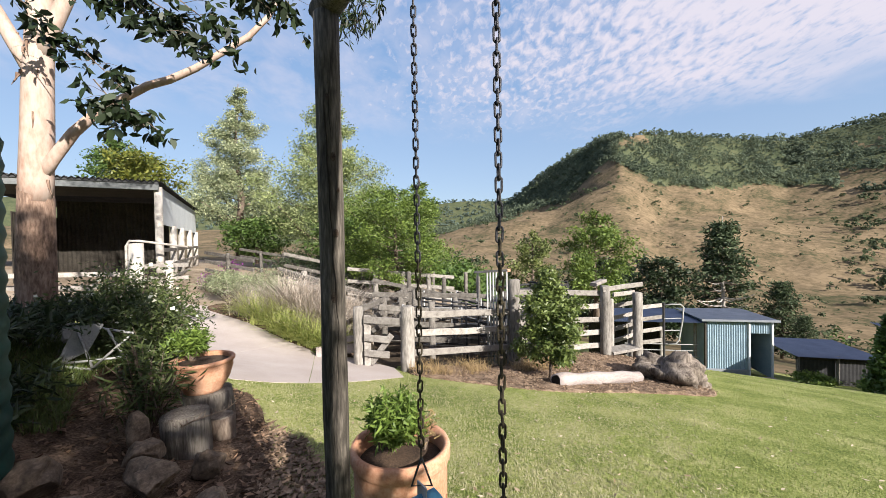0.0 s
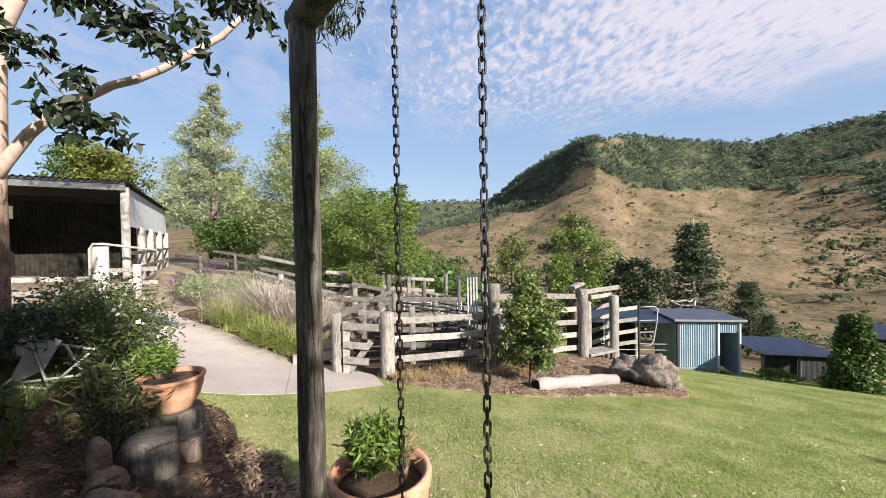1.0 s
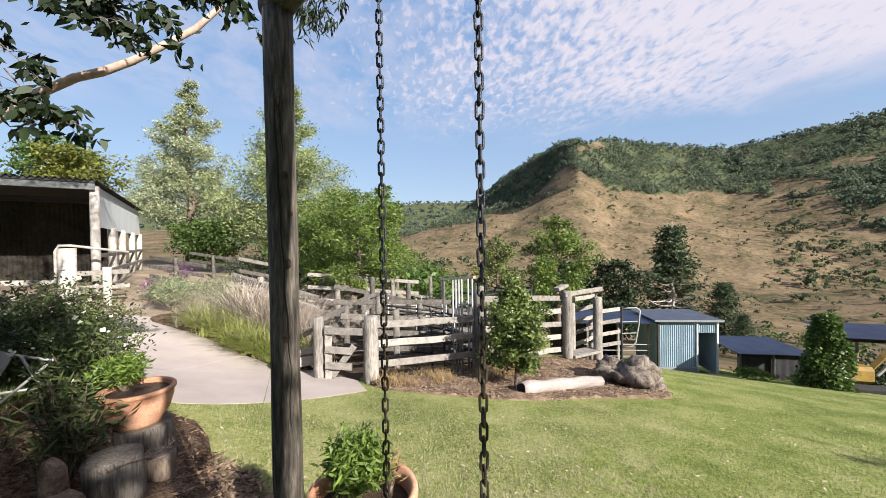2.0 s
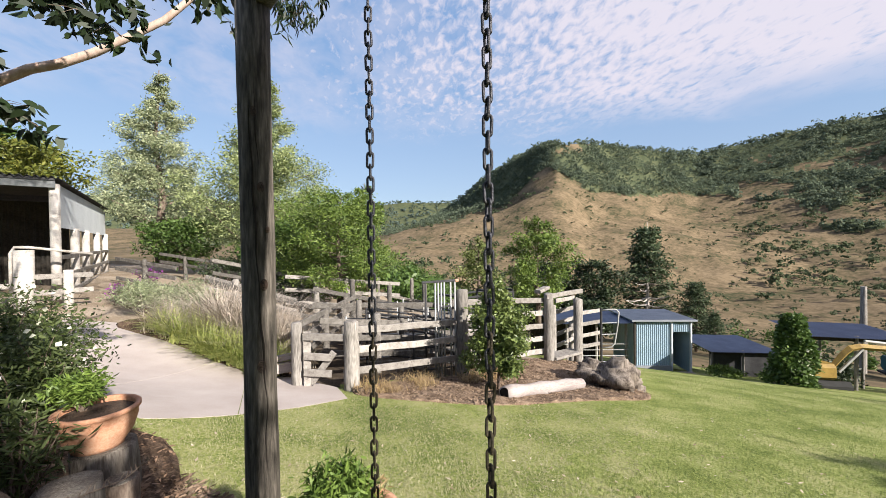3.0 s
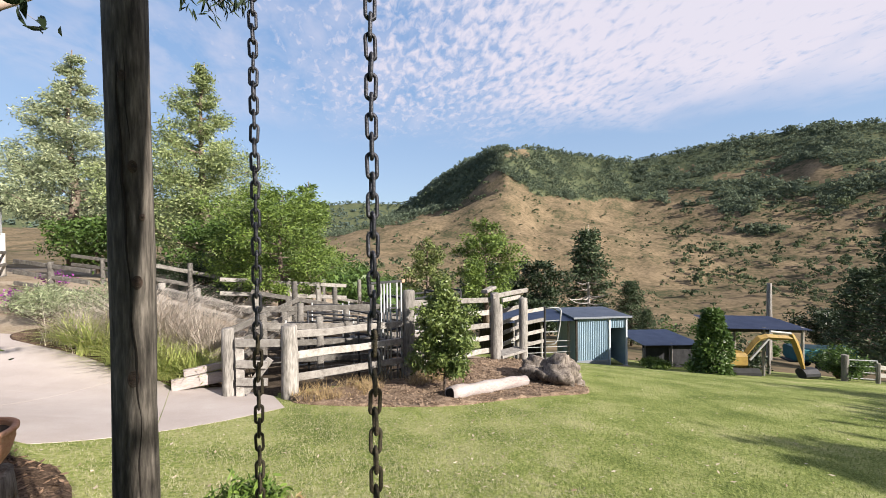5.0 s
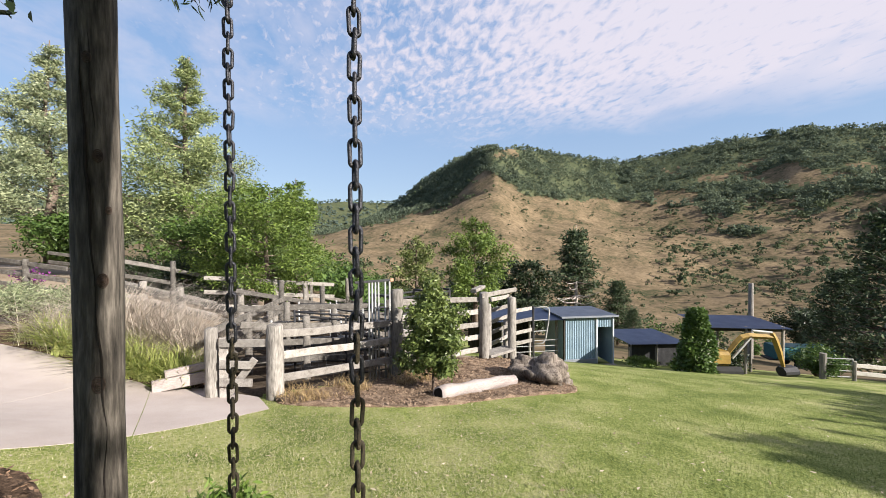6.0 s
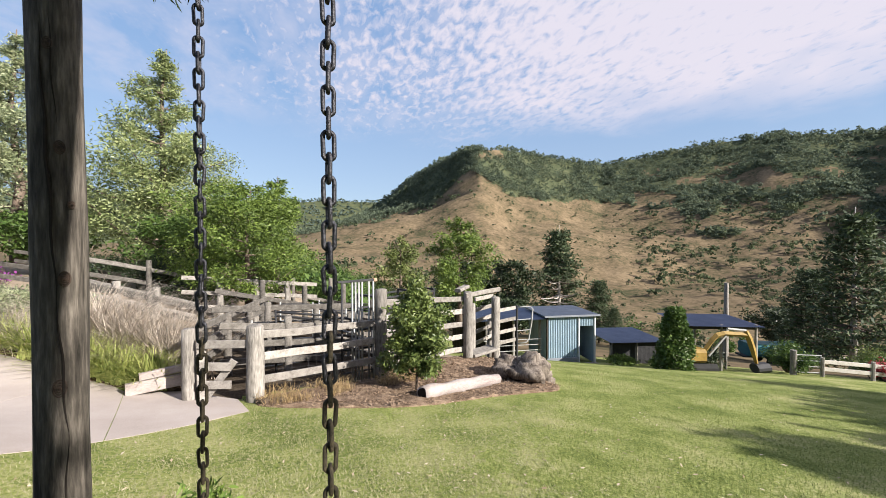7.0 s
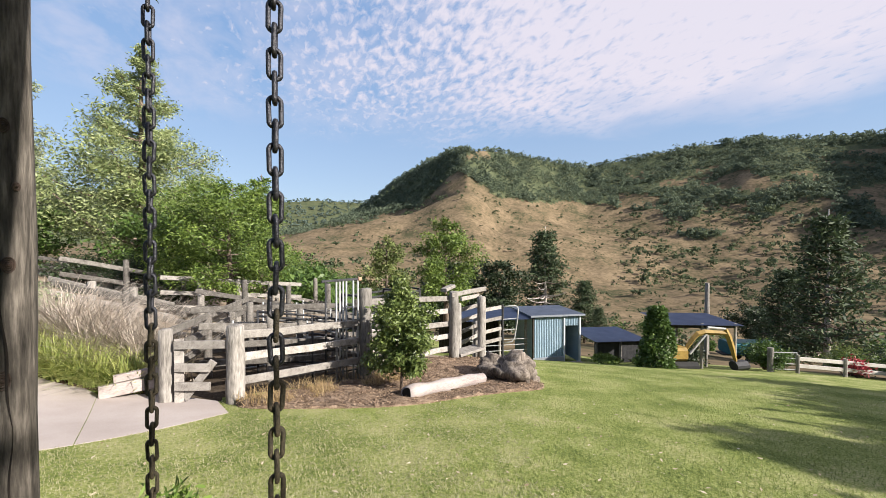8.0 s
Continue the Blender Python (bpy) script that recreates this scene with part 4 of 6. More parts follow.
def chain_swing():
    LINK, WIRE = 0.0318, 0.0033
    t = thing("swing", (-0.068, 1.70, 2.36), "chain swing with a blue belt seat, hanging at rest", "swing")
    link = Mesh()
    half, rad = 0.0125, 0.0078
    oval = [(rad * math.cos(a), 0, (half if math.sin(a) >= 0 else -half) + rad * math.sin(a)) for a in np.linspace(0, math.tau, 21)[:-1]]
    n = 8
    vs, fs = [], []
    for i, p in enumerate(oval):
        nx = Vector(oval[(i + 1) % 20]) - Vector(oval[i - 1])
        nx.normalize()
        s = nx.cross(Vector((0, 1, 0)))
        for j in range(n):
            a = j * math.tau / n
            vs.append(Vector(p) + (s * math.cos(a) + Vector((0, 1, 0)) * math.sin(a)) * WIRE)
    fs = [(i * n + j, i * n + (j + 1) % n, (i + 1) % 20 * n + (j + 1) % n, (i + 1) % 20 * n + j) for i in range(20) for j in range(n)]
    link.add(vs, fs)
    upper, lower = link.data("link", M_CHAIN, True), link.data("link", M_RUST, True)
    for cx, cy in ((0.0, 0.0), (0.233, -0.32)):
        c = new("chain")
        c.parent = t
        c.location = (cx, cy, 0.06)
        count = 54
        for i in range(count):
            o = new("link", lower if i > 30 + random.randint(-3, 3) else upper)
            o.parent = c
            o.matrix_basis = pose(0, 0, -0.02 - i * LINK, random.uniform(-3, 3), random.uniform(-3, 3), 4 + 90 * (i % 2) + random.uniform(-9, 9))
        tri = Mesh().tube([(0, 0, -0.02 - count * LINK + 0.01), (-0.035, 0, -0.11 - count * LINK), (0.035, 0, -0.11 - count * LINK), (0, 0, -0.02 - count * LINK + 0.01)], 0.004, 8)
        part("shackle", tri, M_CHAIN, c)
    zs = 0.06 - 54 * LINK - 0.10
    a, b = Vector((0, 0, zs)), Vector((0.233, -0.32, zs))
    d = (b - a).normalized()
    s = Vector((-d.y, d.x, 0))
    seat = Mesh()
    N = 16
    vs = []
    for i in range(N + 1):
        k = i / N
        p = a.lerp(b, k) - Vector((0, 0, 0.035 + 0.10 * math.sin(math.pi * k)))
        wdt = 0.05 + 0.03 * math.sin(math.pi * k) ** 0.5
        vs += [p - s * wdt, p + s * wdt, p + s * wdt - Vector((0, 0, 0.012)), p - s * wdt - Vector((0, 0, 0.012))]
    fs = [(i * 4 + j, i * 4 + (j + 1) % 4, i * 4 + 4 + (j + 1) % 4, i * 4 + 4 + j) for i in range(N) for j in range(4)] + [(3, 2, 1, 0), (N * 4, N * 4 + 1, N * 4 + 2, N * 4 + 3)]
    seat.add(vs, fs)
    st = part("seat", seat, M_BLUE, t, "blue plastic belt seat")
    for p in (a, b):
        q = Mesh().beam(p + Vector((0, 0, -0.005)), p + Vector((0, 0, -0.085)), 0.055, 0.006, up=s)
        br = part("bracket", q, M_STEEL, st, "riveted metal end bracket")
    return t


chain_swing()


# ---- stockyard ----
def post_part(t, name, x, y, h, r, mt=None, lean=(0, 0), loc=None, chop=0.02):
    """A round, slightly uneven post as a part of the run t, at world x, y."""
    z0 = yard(x, y) - 0.15
    o = t.matrix_basis.inverted() @ Vector((x, y, z0))
    n = 6
    pts = [o + Vector((lean[0] * i / n, lean[1] * i / n, (h + 0.15) * i / n)) for i in range(n + 1)]
    pts.append(pts[-1] + Vector((0, 0, chop)))
    return part(name, Mesh().tube(pts, [r * (1.06 - 0.08 * i / n) for i in range(n + 1)] + [r * 0.72], 14, 0.14, seed=x * 3), mt or M_POST, t, smooth=True)


def rail_part(t, a, b, w=0.045, h=0.13, mt=None, name="rail"):
    i = t.matrix_basis.inverted()
    return part(name, Mesh().beam(i @ Vector(a), i @ Vector(b), w, h, jitter=0.012, c=0.18), mt or M_RAIL, t)


def run(label, ends, heights, rail=(0.05, 0.13), posts=(), between=0, side=(0, 0), over=0.0, name="rail_fence", mt=None, post_r=0.1, post_h=1.5):
    """A length of fence: its posts and, between the two ends, its rails at these heights."""
    (x0, y0), (x1, y1) = ends
    t = thing(name, (x0, y0, yard(x0, y0)), label, "fence", "stockyard rails")
    z0, z1 = yard(x0, y0), yard(x1, y1)
    for x, y, h, r in posts:
        post_part(t, "post", x, y, h, r)
    for i in range(1, between + 1):
        k = i / (between + 1)
        post_part(t, "post", x0 + (x1 - x0) * k - side[0] * 2.5, y0 + (y1 - y0) * k - side[1] * 2.5, post_h * random.uniform(0.85, 1.05), post_r * (0.8 if mt else 1), mt)
    d = Vector((x1 - x0, y1 - y0, 0)).normalized() * over
    for hh in heights:
        h0, h1 = hh if isinstance(hh, tuple) else (hh, hh)
        rail_part(t, (x0 + side[0] - d.x, y0 + side[1] - d.y, z0 + h0), (x1 + side[0] + d.x, y1 + side[1] + d.y, z1 + h1), *rail, mt=mt)
    return t


run("grey weathered stockyard rails on thick round posts", ((-0.71, 7.72), (1.63, 9.19)), ((1.06, 1.28), (0.69, 0.88), (0.31, 0.46)), (0.05, 0.135),
    posts=((-0.71, 7.72, 1.24, 0.135), (1.63, 9.19, 2.02, 0.135)), side=(0.05, 0.12))
run("grey weathered stockyard rails between tall round posts", ((1.63, 9.19), (4.43, 10.85)), (1.72, 1.36, 1.0, 0.64, 0.28), (0.05, 0.14), side=(-0.03, 0.13), between=1, post_r=0.06, post_h=1.5)


def race_gate():
    t = thing("race_gateway", (4.43, 10.85, yard(4.43, 10.85)), "timber loading race gateway with round posts and a lintel", "gate", "stockyard rails")
    z = yard(4.43, 10.85)
    post_part(t, "post", 4.43, 10.85, 1.93, 0.135)
    post_part(t, "post", 5.55, 11.3, 1.95, 0.13)
    post_part(t, "post", 4.95, 11.7, 1.72, 0.085)
    post_part(t, "post", 6.3, 13.2, 1.6, 0.1)
    rail_part(t, (4.3, 10.72, z + 1.86), (5.62, 11.2, z + 1.92), 0.07, 0.13, name="lintel")
    rail_part(t, (4.25, 11.2, z + 1.95), (4.7, 11.6, z + 2.0), 0.2, 0.1, name="lintel")
    for h in (1.55, 1.2, 0.85, 0.5, 0.15):
        rail_part(t, (5.1, 11.85, z + h), (6.35, 13.1, z + h - 0.1))
        rail_part(t, (5.6, 11.45, z + h - 0.05), (6.4, 13.0, z + h - 0.15))
    rail_part(t, (4.5, 10.95, z + 0.1), (5.5, 11.35, z + 0.12), 0.5, 0.08, name="ramp_board")
    return t


race_gate()


def hoop_gate():
    x, y = 5.65, 11.32
    z = yard(5.55, 11.3)
    t = thing("hooped_gate", (x, y, z), "white rails ending in a bent steel hoop gate", "gate", "stockyard rails")
    for h in (1.52, 1.18, 0.83, 0.5):
        part("rail", Mesh().beam((0.05, 0.05, h), (0.85, 0.3, h + 0.02), 0.04, 0.11, jitter=0.008), M_RAIL, t)
    part("upright", Mesh().tube([(0.8, 0.25, -0.3), (0.8, 0.25, 1.62)], 0.035, 10), M_DARKST, t, "black steel upright")
    hoop = [(0.8, 0.22, 1.55), (1.0, 0.16, 1.58), (1.2, 0.1, 1.58), (1.28, 0.08, 1.5), (1.25, 0.09, 1.1), (1.16, 0.11, 0.55), (1.08, 0.13, 0.43), (0.8, 0.22, 0.38)]
    part("hoop", Mesh().tube(hoop, 0.022, 10), M_STEEL, t, "bent galvanised hoop", True)
    for h in (1.15, 0.8):
        part("bar", Mesh().tube([(0.8, 0.22, h), (1.22, 0.1, h + 0.03)], 0.016, 8), M_STEEL, t)
    return t


hoop_gate()


def slide_gate():
    z = yard(1.1, 9.3)
    t = thing("slide_gate", (0.72, 9.05, z), "tall tubular steel slide gate beside the round post", "gate", "stockyard rails")
    part("top_bar", Mesh().beam((-0.02, 0, 2.2), (0.78, 0.14, 2.22), 0.05, 0.05), M_DARKST, t)
    part("end_cap", Mesh().beam((0.75, 0.13, 2.215), (0.82, 0.145, 2.22), 0.065, 0.065), M_TERRA, t, "rust-red end of the top bar")
    for x, mt in ((0.06, M_DARKST), (0.28, M_STEEL), (0.35, M_STEEL), (0.42, M_STEEL), (0.49, M_STEEL), (0.64, M_STEEL), (0.74, M_STEEL)):
        part("pipe", Mesh().tube([(x, x * 0.18, -0.05), (x, x * 0.18, 2.2)], 0.02, 10), mt, t, smooth=True)
    for h in (0.25, 0.75, 1.25):
        part("crossbar", Mesh().tube([(0.04, 0.03, h), (0.74, 0.16, h)], 0.018, 8), M_DARKST, t, smooth=True)
    return t


slide_gate()


def timber_gate():
    z = yard(-1.65, 7.95)
    t = thing("timber_gate", (-1.65, 7.95, z), "short grey timber gate with a diagonal brace", "gate", "stockyard rails")
    post_part(t, "post", -1.72, 7.98, 1.14, 0.1)
    part("stile", Mesh().beam((0.13, -0.05, 0.0), (0.13, -0.05, 1.0), 0.13, 0.04, up=(0, 1, 0)), M_RAIL, t)
    for h, ln in ((0.92, 0.85), (0.56, 0.5), (0.26, 0.5)):
        part("rail", Mesh().beam((0.08, -0.09, h), (0.08 + ln, -0.09 - 0.2 * ln, h - 0.02), 0.04, 0.13, jitter=0.006), M_RAIL, t)
    part("brace", Mesh().beam((0.2, -0.05, 0.05), (0.62, -0.14, 0.62), 0.04, 0.12), M_RAIL, t)
    return t


timber_gate()


def wire_netting():
    t = thing("wire_netting", (-0.6, 7.9, yard(-0.6, 7.9)), "sagging wire netting tied to the lower rails", "netting")
    for i in range(4):
        h = 0.1 + i * 0.18
        part("wire", Mesh().tube([(0.2 + 2.0 * k / 8, 0.1 + 1.25 * k / 8, h - 0.30 * k / 8 - 0.05 * math.sin(math.pi * k / 8) + random.uniform(-0.012, 0.012)) for k in range(9)], 0.0022, 5), M_DARKST, t)
    for i in range(14):
        k = (i + 0.5) / 14
        part("wire", Mesh().tube([(0.2 + 2.0 * k, 0.1 + 1.25 * k, 0.05 - 0.3 * k), (0.22 + 2.0 * k, 0.11 + 1.25 * k, 0.72 - 0.3 * k)], 0.0018, 5), M_DARKST, t)


wire_netting()
H4 = (1.35, 0.9, 0.45)
run("grey rails of an inner stockyard pen", ((-1.75, 8.4), (-1.1, 13.5)), (1.1, 0.8, 0.5), between=2, post_h=1.3, mt=M_DIMRAIL)
run("grey rails of an inner stockyard pen", ((-1.9, 10.4), (1.4, 11.4)), H4, between=2, post_h=1.55, mt=M_DIMRAIL)
run("grey rails of an inner stockyard pen", ((-2.4, 13.2), (3.6, 14.2)), H4, between=4, post_h=1.6, mt=M_DIMRAIL)
run("grey rails of an inner stockyard pen", ((1.0, 10.2), (3.4, 14.3)), H4, between=2, post_h=1.7, mt=M_DIMRAIL)
run("grey rails of a far stockyard pen", ((-6.2, 15.2), (2.4, 17.6)), H4, between=5, post_h=1.5, mt=M_DIMRAIL)
run("grey rails of a far stockyard pen", ((-5.2, 12.6), (-2.2, 12.2)), (0.95, 0.62, 0.3), between=1, post_h=1.1, rail=(0.07, 0.13), mt=M_DIMRAIL)
run("long grey rails beside the earth drive", ((-10.5, 20.0), (-6.2, 17.8)), (1.0, 0.65), between=2, post_h=1.1, mt=M_DIMRAIL)
run("grey rails along the yard drive", ((-9.8, 16.0), (-7.2, 14.8)), (1.0, 0.65, 0.3), between=1, post_h=1.1, mt=M_DIMRAIL)


def steel_panels():
    for (x0, y0), (x1, y1) in (((-1.0, 9.6), (1.2, 10.6)), ((0.4, 12.2), (2.6, 11.6)), ((-0.6, 11.9), (1.9, 12.9))):
        z0, z1 = yard(x0, y0), yard(x1, y1)
        t = thing("steel_gate", (x0, y0, z0), "dark tubular steel cattle gate in the yards", "gate", "steel gates")
        for h in (0.25, 0.5, 0.75, 1.0, 1.2):
            part("bar", Mesh().tube([(0, 0, h), (x1 - x0, y1 - y0, z1 - z0 + h + 0.04)], 0.02, 8), M_DARKST if h > 0.9 else M_STEEL, t, smooth=True)
        for k in (0, 0.33, 0.66, 1):
            part("upright", Mesh().tube([((x1 - x0) * k, (y1 - y0) * k, (z1 - z0) * k - 0.02), ((x1 - x0) * k, (y1 - y0) * k, (z1 - z0) * k + 1.26)], 0.022, 8), M_STEEL, t, smooth=True)


steel_panels()


def leaning_gate():
    x, y = -0.55, 9.75
    z = yard(x, y)
    t = thing("leaning_gate", (x, y, z), "black steel gate leaning slantwise inside the stockyard", "gate", "steel gates")
    for h in (1.45, 1.36, 1.05, 0.72, 0.4):
        part("bar", Mesh().tube([(0, 0, h), (1.0, 0.1, h - 0.16), (2.15, 0.22, h - 0.42)], 0.026, 8), M_DARKST, t, smooth=True)
    for k in (0.0, 1.1, 2.1):
        part("upright", Mesh().tube([(k, 0.1 * k, 0.0 - 0.19 * k), (k, 0.1 * k, 1.48 - 0.19 * k)], 0.026, 8), M_DARKST, t, smooth=True)


# Dark frame added for the rail shadows that darken the inner pens.
def cattle_crush():
    x, y = 1.75, 10.6
    z = yard(x, y)
    t = thing("cattle_crush", (x, y, z), "dark steel cattle crush with barred sides in the yards", "cattle crush")
    u, n = Vector((0.86, 0.5, 0)), Vector((-0.5, 0.86, 0))
    for side in (0.0, 0.8):
        for k in (0.0, 0.75, 1.5, 2.25):
            part("frame_post", Mesh().beam(u * k + n * side + Vector((0, 0, -0.1)), u * k + n * side + Vector((0, 0, 1.75)), 0.06, 0.06, up=(0, 1, 0)), M_DARKST, t)
        for h in (0.2, 0.5, 0.8, 1.1, 1.4, 1.72):
            part("side_bar", Mesh().beam(u * -0.03 + n * side + Vector((0, 0, h)), u * 2.28 + n * side + Vector((0, 0, h)), 0.045, 0.05), M_DARKST, t)
    for k in (0.0, 1.5, 2.25):
        part("top_tie", Mesh().beam(u * k + Vector((0, 0, 1.78)), u * k + n * 0.8 + Vector((0, 0, 1.78)), 0.05, 0.05), M_DARKST, t)


leaning_gate()
cattle_crush()
run("grey rails of an inner stockyard pen", ((-1.5, 9.1), (0.9, 10.0)), (1.15, 0.8, 0.45), between=1, post_h=1.3, mt=M_DIMRAIL)
run("grey rails of an inner stockyard pen", ((-3.6, 14.6), (0.4, 15.6)), H4, between=3, post_h=1.5)
run("pale rails of a far stockyard pen", ((-6.0, 14.2), (-3.0, 13.6)), (0.85, 0.5), between=2, post_h=1.0)


def ground_log():
    a, b = Vector((2.03, 7.32, yard(2.03, 7.32) + 0.12)), Vector((4.1, 8.42, yard(4.1, 8.42) + 0.13))
    t = thing("log", a, "silvery pink hollow log edging the mulch bed", "log", rz=math.degrees(math.atan2(b.y - a.y, b.x - a.x)))
    b = a + Vector((math.hypot(b.x - a.x, b.y - a.y), 0, b.z - a.z))
    pts = [(b - a) * (i / 14) for i in range(15)]
    part("trunk", Mesh().tube(pts, [0.135 - 0.001 * i + 0.008 * math.sin(i * 1.3) for i in range(15)], 24, 0.16), M_LOG, t, smooth=True)
    d = (b - a).normalized()
    # Black disc on the solid end paints the shade of a hollow.
    part("hollow_shade_disc", Mesh().tube([-d * 0.006, d * 0.02], [0.105, 0.105], 16, 0.2), M_CRACK, t, "dark disc for the shaded hollow end")


ground_log()


def rock_mesh(size, seed, rough=0.35, sub=3, facets=0):
    bm = bmesh.new()
    bmesh.ops.create_icosphere(bm, subdivisions=sub, radius=1)
    for v in bm.verts:
        q = v.co * 1.1 + Vector((seed * 7.1, 0, 0))
        n = noise.fractal(q, 1.0, 2.0, 4)
        if rough > 0.8:
            n = 0.9 * n + 0.45 * (0.5 - abs(noise.noise(Vector((q.x * 3.5, q.y * 3.5, q.z * 0.9)))) * 2)
        k = 1 + min(rough, 0.75) * n
        v.co = Vector((v.co.x * size[0], v.co.y * size[1], v.co.z * size[2])) * k
    if facets:
        rs = random.Random(seed)
        for _ in range(facets):
            n = Vector((rs.gauss(0, 1), rs.gauss(0, 1), rs.gauss(0.2, 1))).normalized()
            reach = rs.uniform(0.62, 0.85) * (Vector((n.x * size[0], n.y * size[1], n.z * size[2])).length)
            for v in bm.verts:
                v.co -= n * max(0.0, v.co.dot(n) - reach) * 0.92
    me = bpy.data.meshes.new("rock")
    bm.to_mesh(me)
    bm.free()
    me.polygons.foreach_set("use_smooth", [True] * len(me.polygons))
    return me


def boulder(name, x, y, z, size, mt, label, seed, rough=0.35, sub=3, cat="rock", group=""):
    me = rock_mesh(size, seed, rough, sub, 11 if mt is M_ROCK else 0)
    me.materials.append(mt)
    o = new(name, me)
    o.matrix_basis = pose(x, y, z, 0, 0, seed * 40)
    return tagged(o, label, cat, group)


boulder("root_stump", 4.85, 8.75, yard(4.85, 8.75) + 0.2, (0.6, 0.42, 0.44), M_GREYROCK, "grey weathered root stump at the end of the log", 3, 1.0, 4, "stump")
boulder("root_stump", 5.25, 8.55, yard(5.25, 8.5) + 0.08, (0.3, 0.28, 0.28), M_GREYROCK, "grey weathered lump of root beside the stump", 8, 1.0, 4, "stump")


# ---- blue shed and lower yard ----
def place_shed():
    ax, ay = 12.35, 18.45
    bx, by = 15.1, 17.95
    z = yard((ax + bx) / 2, (ay + by) / 2) - 0.1
    t = thing("garden_shed", (ax, ay, z), "small blue-grey corrugated shed with a flat grey roof and open doorway", "shed")
    dx, dy = bx - ax, by - ay
    L = math.hypot(dx, dy)
    u = Vector((dx / L, dy / L, 0))
    n = Vector((-u.y, u.x, 0))
    H = 2.7
    DW0, DW1 = 0.66 * L, 0.95 * L
    part("front_wall", Mesh().corrugated((0, 0, 0.35), u * DW0, (0, 0, H - 0.35)), M_SHEET, t)
    part("front_wall", Mesh().corrugated(u * DW0 + Vector((0, 0, H - 0.62)), u * (L - DW0), (0, 0, 0.62)), M_SHEET, t)
    part("base_board", Mesh().beam(Vector((-0.02, -0.05, 0.2)), u * DW0 + Vector((0, -0.05, 0.2)), 0.06, 0.36), M_ROOFG, t)
    part("side_wall", Mesh().corrugated(n * 2.6, n * -2.6, (0, 0, H)), M_SHEET, t)
    part("side_wall", Mesh().corrugated(u * L, n * 2.6, (0, 0, H)), M_SHEET, t)
    part("back_wall", Mesh().corrugated(u * L + n * 2.6, u * -L, (0, 0, H)), M_DARK, t)
    for k in (0, DW0, L):
        part("corner_post", Mesh().beam(u * k + Vector((0, -0.03, -0.3)), u * k + Vector((0, -0.03, H)), 0.09, 0.09, up=(0, 1, 0)), M_SHEDW if k else M_DARK, t)
    e = 0.22
    a = u * -1.2 - n * e + Vector((0, 0, H + 0.03))
    part("roof", Mesh().corrugated(a + u * (1.2 - e), u * (L + 2 * e), n * (2.6 + 2 * e) + Vector((0, 0, 0.03)), 0.09, 0.014), M_ROOFG, t)
    part("fascia", Mesh().beam(u * -e - n * (e + 0.02) + Vector((0, 0, H + 0.0)), u * (L + e) - n * (e + 0.02) + Vector((0, 0, H + 0.0)), 0.03, 0.1), M_ROOFG, t)
    part("door_step", Mesh().beam(u * (DW0 - 0.5) - n * 0.35 + Vector((0, 0, 0.06)), u * L - n * 0.35 + Vector((0, 0, 0.06)), 0.4, 0.1), M_RAIL, t)
    s = thing("stock_shelter", (ax - 3.2, ay + 1.1, yard(ax - 3.2, ay + 1.1)), "low open-fronted shelter with a blue roof beside the shed", "shed")
    H2 = 2.55 + z - yard(ax - 3.2, ay + 1.1)
    part("roof", Mesh().corrugated(Vector((-0.9, -0.5, H2)), (4.2, -0.72, 0), (0.5, 3.6, 0.05), 0.09, 0.014), M_ROOFB, s)
    for k in (0.0, 1.5, 3.0):
        part("post", Mesh().tube([(k, -0.17 * k - 0.2, -1.3), (k, -0.17 * k - 0.2, H2)], 0.07, 10), M_POST, s)
    part("back_wall", Mesh().corrugated((-0.8, 2.9, -1.5), (4.0, -0.7, 0), (0, 0, H2 + 1.5)), M_DARK, s)
    for h in (-0.3, 0.0, 0.3, 0.6, 0.9):
        part("rail", Mesh().tube([(-0.2, -0.25, h), (3.1, -0.8, h)], 0.022, 8), M_STEEL, s)


place_shed()


def shelter(name, x, y, z, ang, L, D, H, roof, label):
    t = thing(name, (x, y, z), label, "shed", rz=ang)
    part("roof", Mesh().corrugated((-0.2, -0.3, H), (L + 0.4, 0, -0.05), (0, D + 0.6, 0.12), 0.09, 0.014), roof, t)
    part("beam", Mesh().beam((-0.1, 0, H - 0.12), (L + 0.1, 0, H - 0.14), 0.06, 0.16), M_DARK, t)
    for k in (0, 0.5, 1):
        for dd in (0, D):
            part("post", Mesh().tube([(L * k, dd, -1.0), (L * k, dd, H)], 0.06, 10), M_POST, t)
    return t


t2 = shelter("bird_aviary", 16.0, 17.6, yard(16.0, 17.6), -12, 3.0, 2.6, 1.35, M_ROOFB, "low mesh-walled pen with a dark roof, a dark sheet for its shaded inside")
# Solid dark sheet stands for the mesh and the shaded inside behind it.
part("dark_front_sheet", Mesh().corrugated((0, 0.1, -0.6), (3.0, 0, 0), (0, 0, 1.9), 0.05, 0.004), M_DARKST, t2)
shelter("carport", 16.3, 13.4, yard(16.3, 13.4), -21, 3.1, 1.9, -2.15 - yard(16.3, 13.4), M_ROOFB, "open carport with a blue roof over the digger")


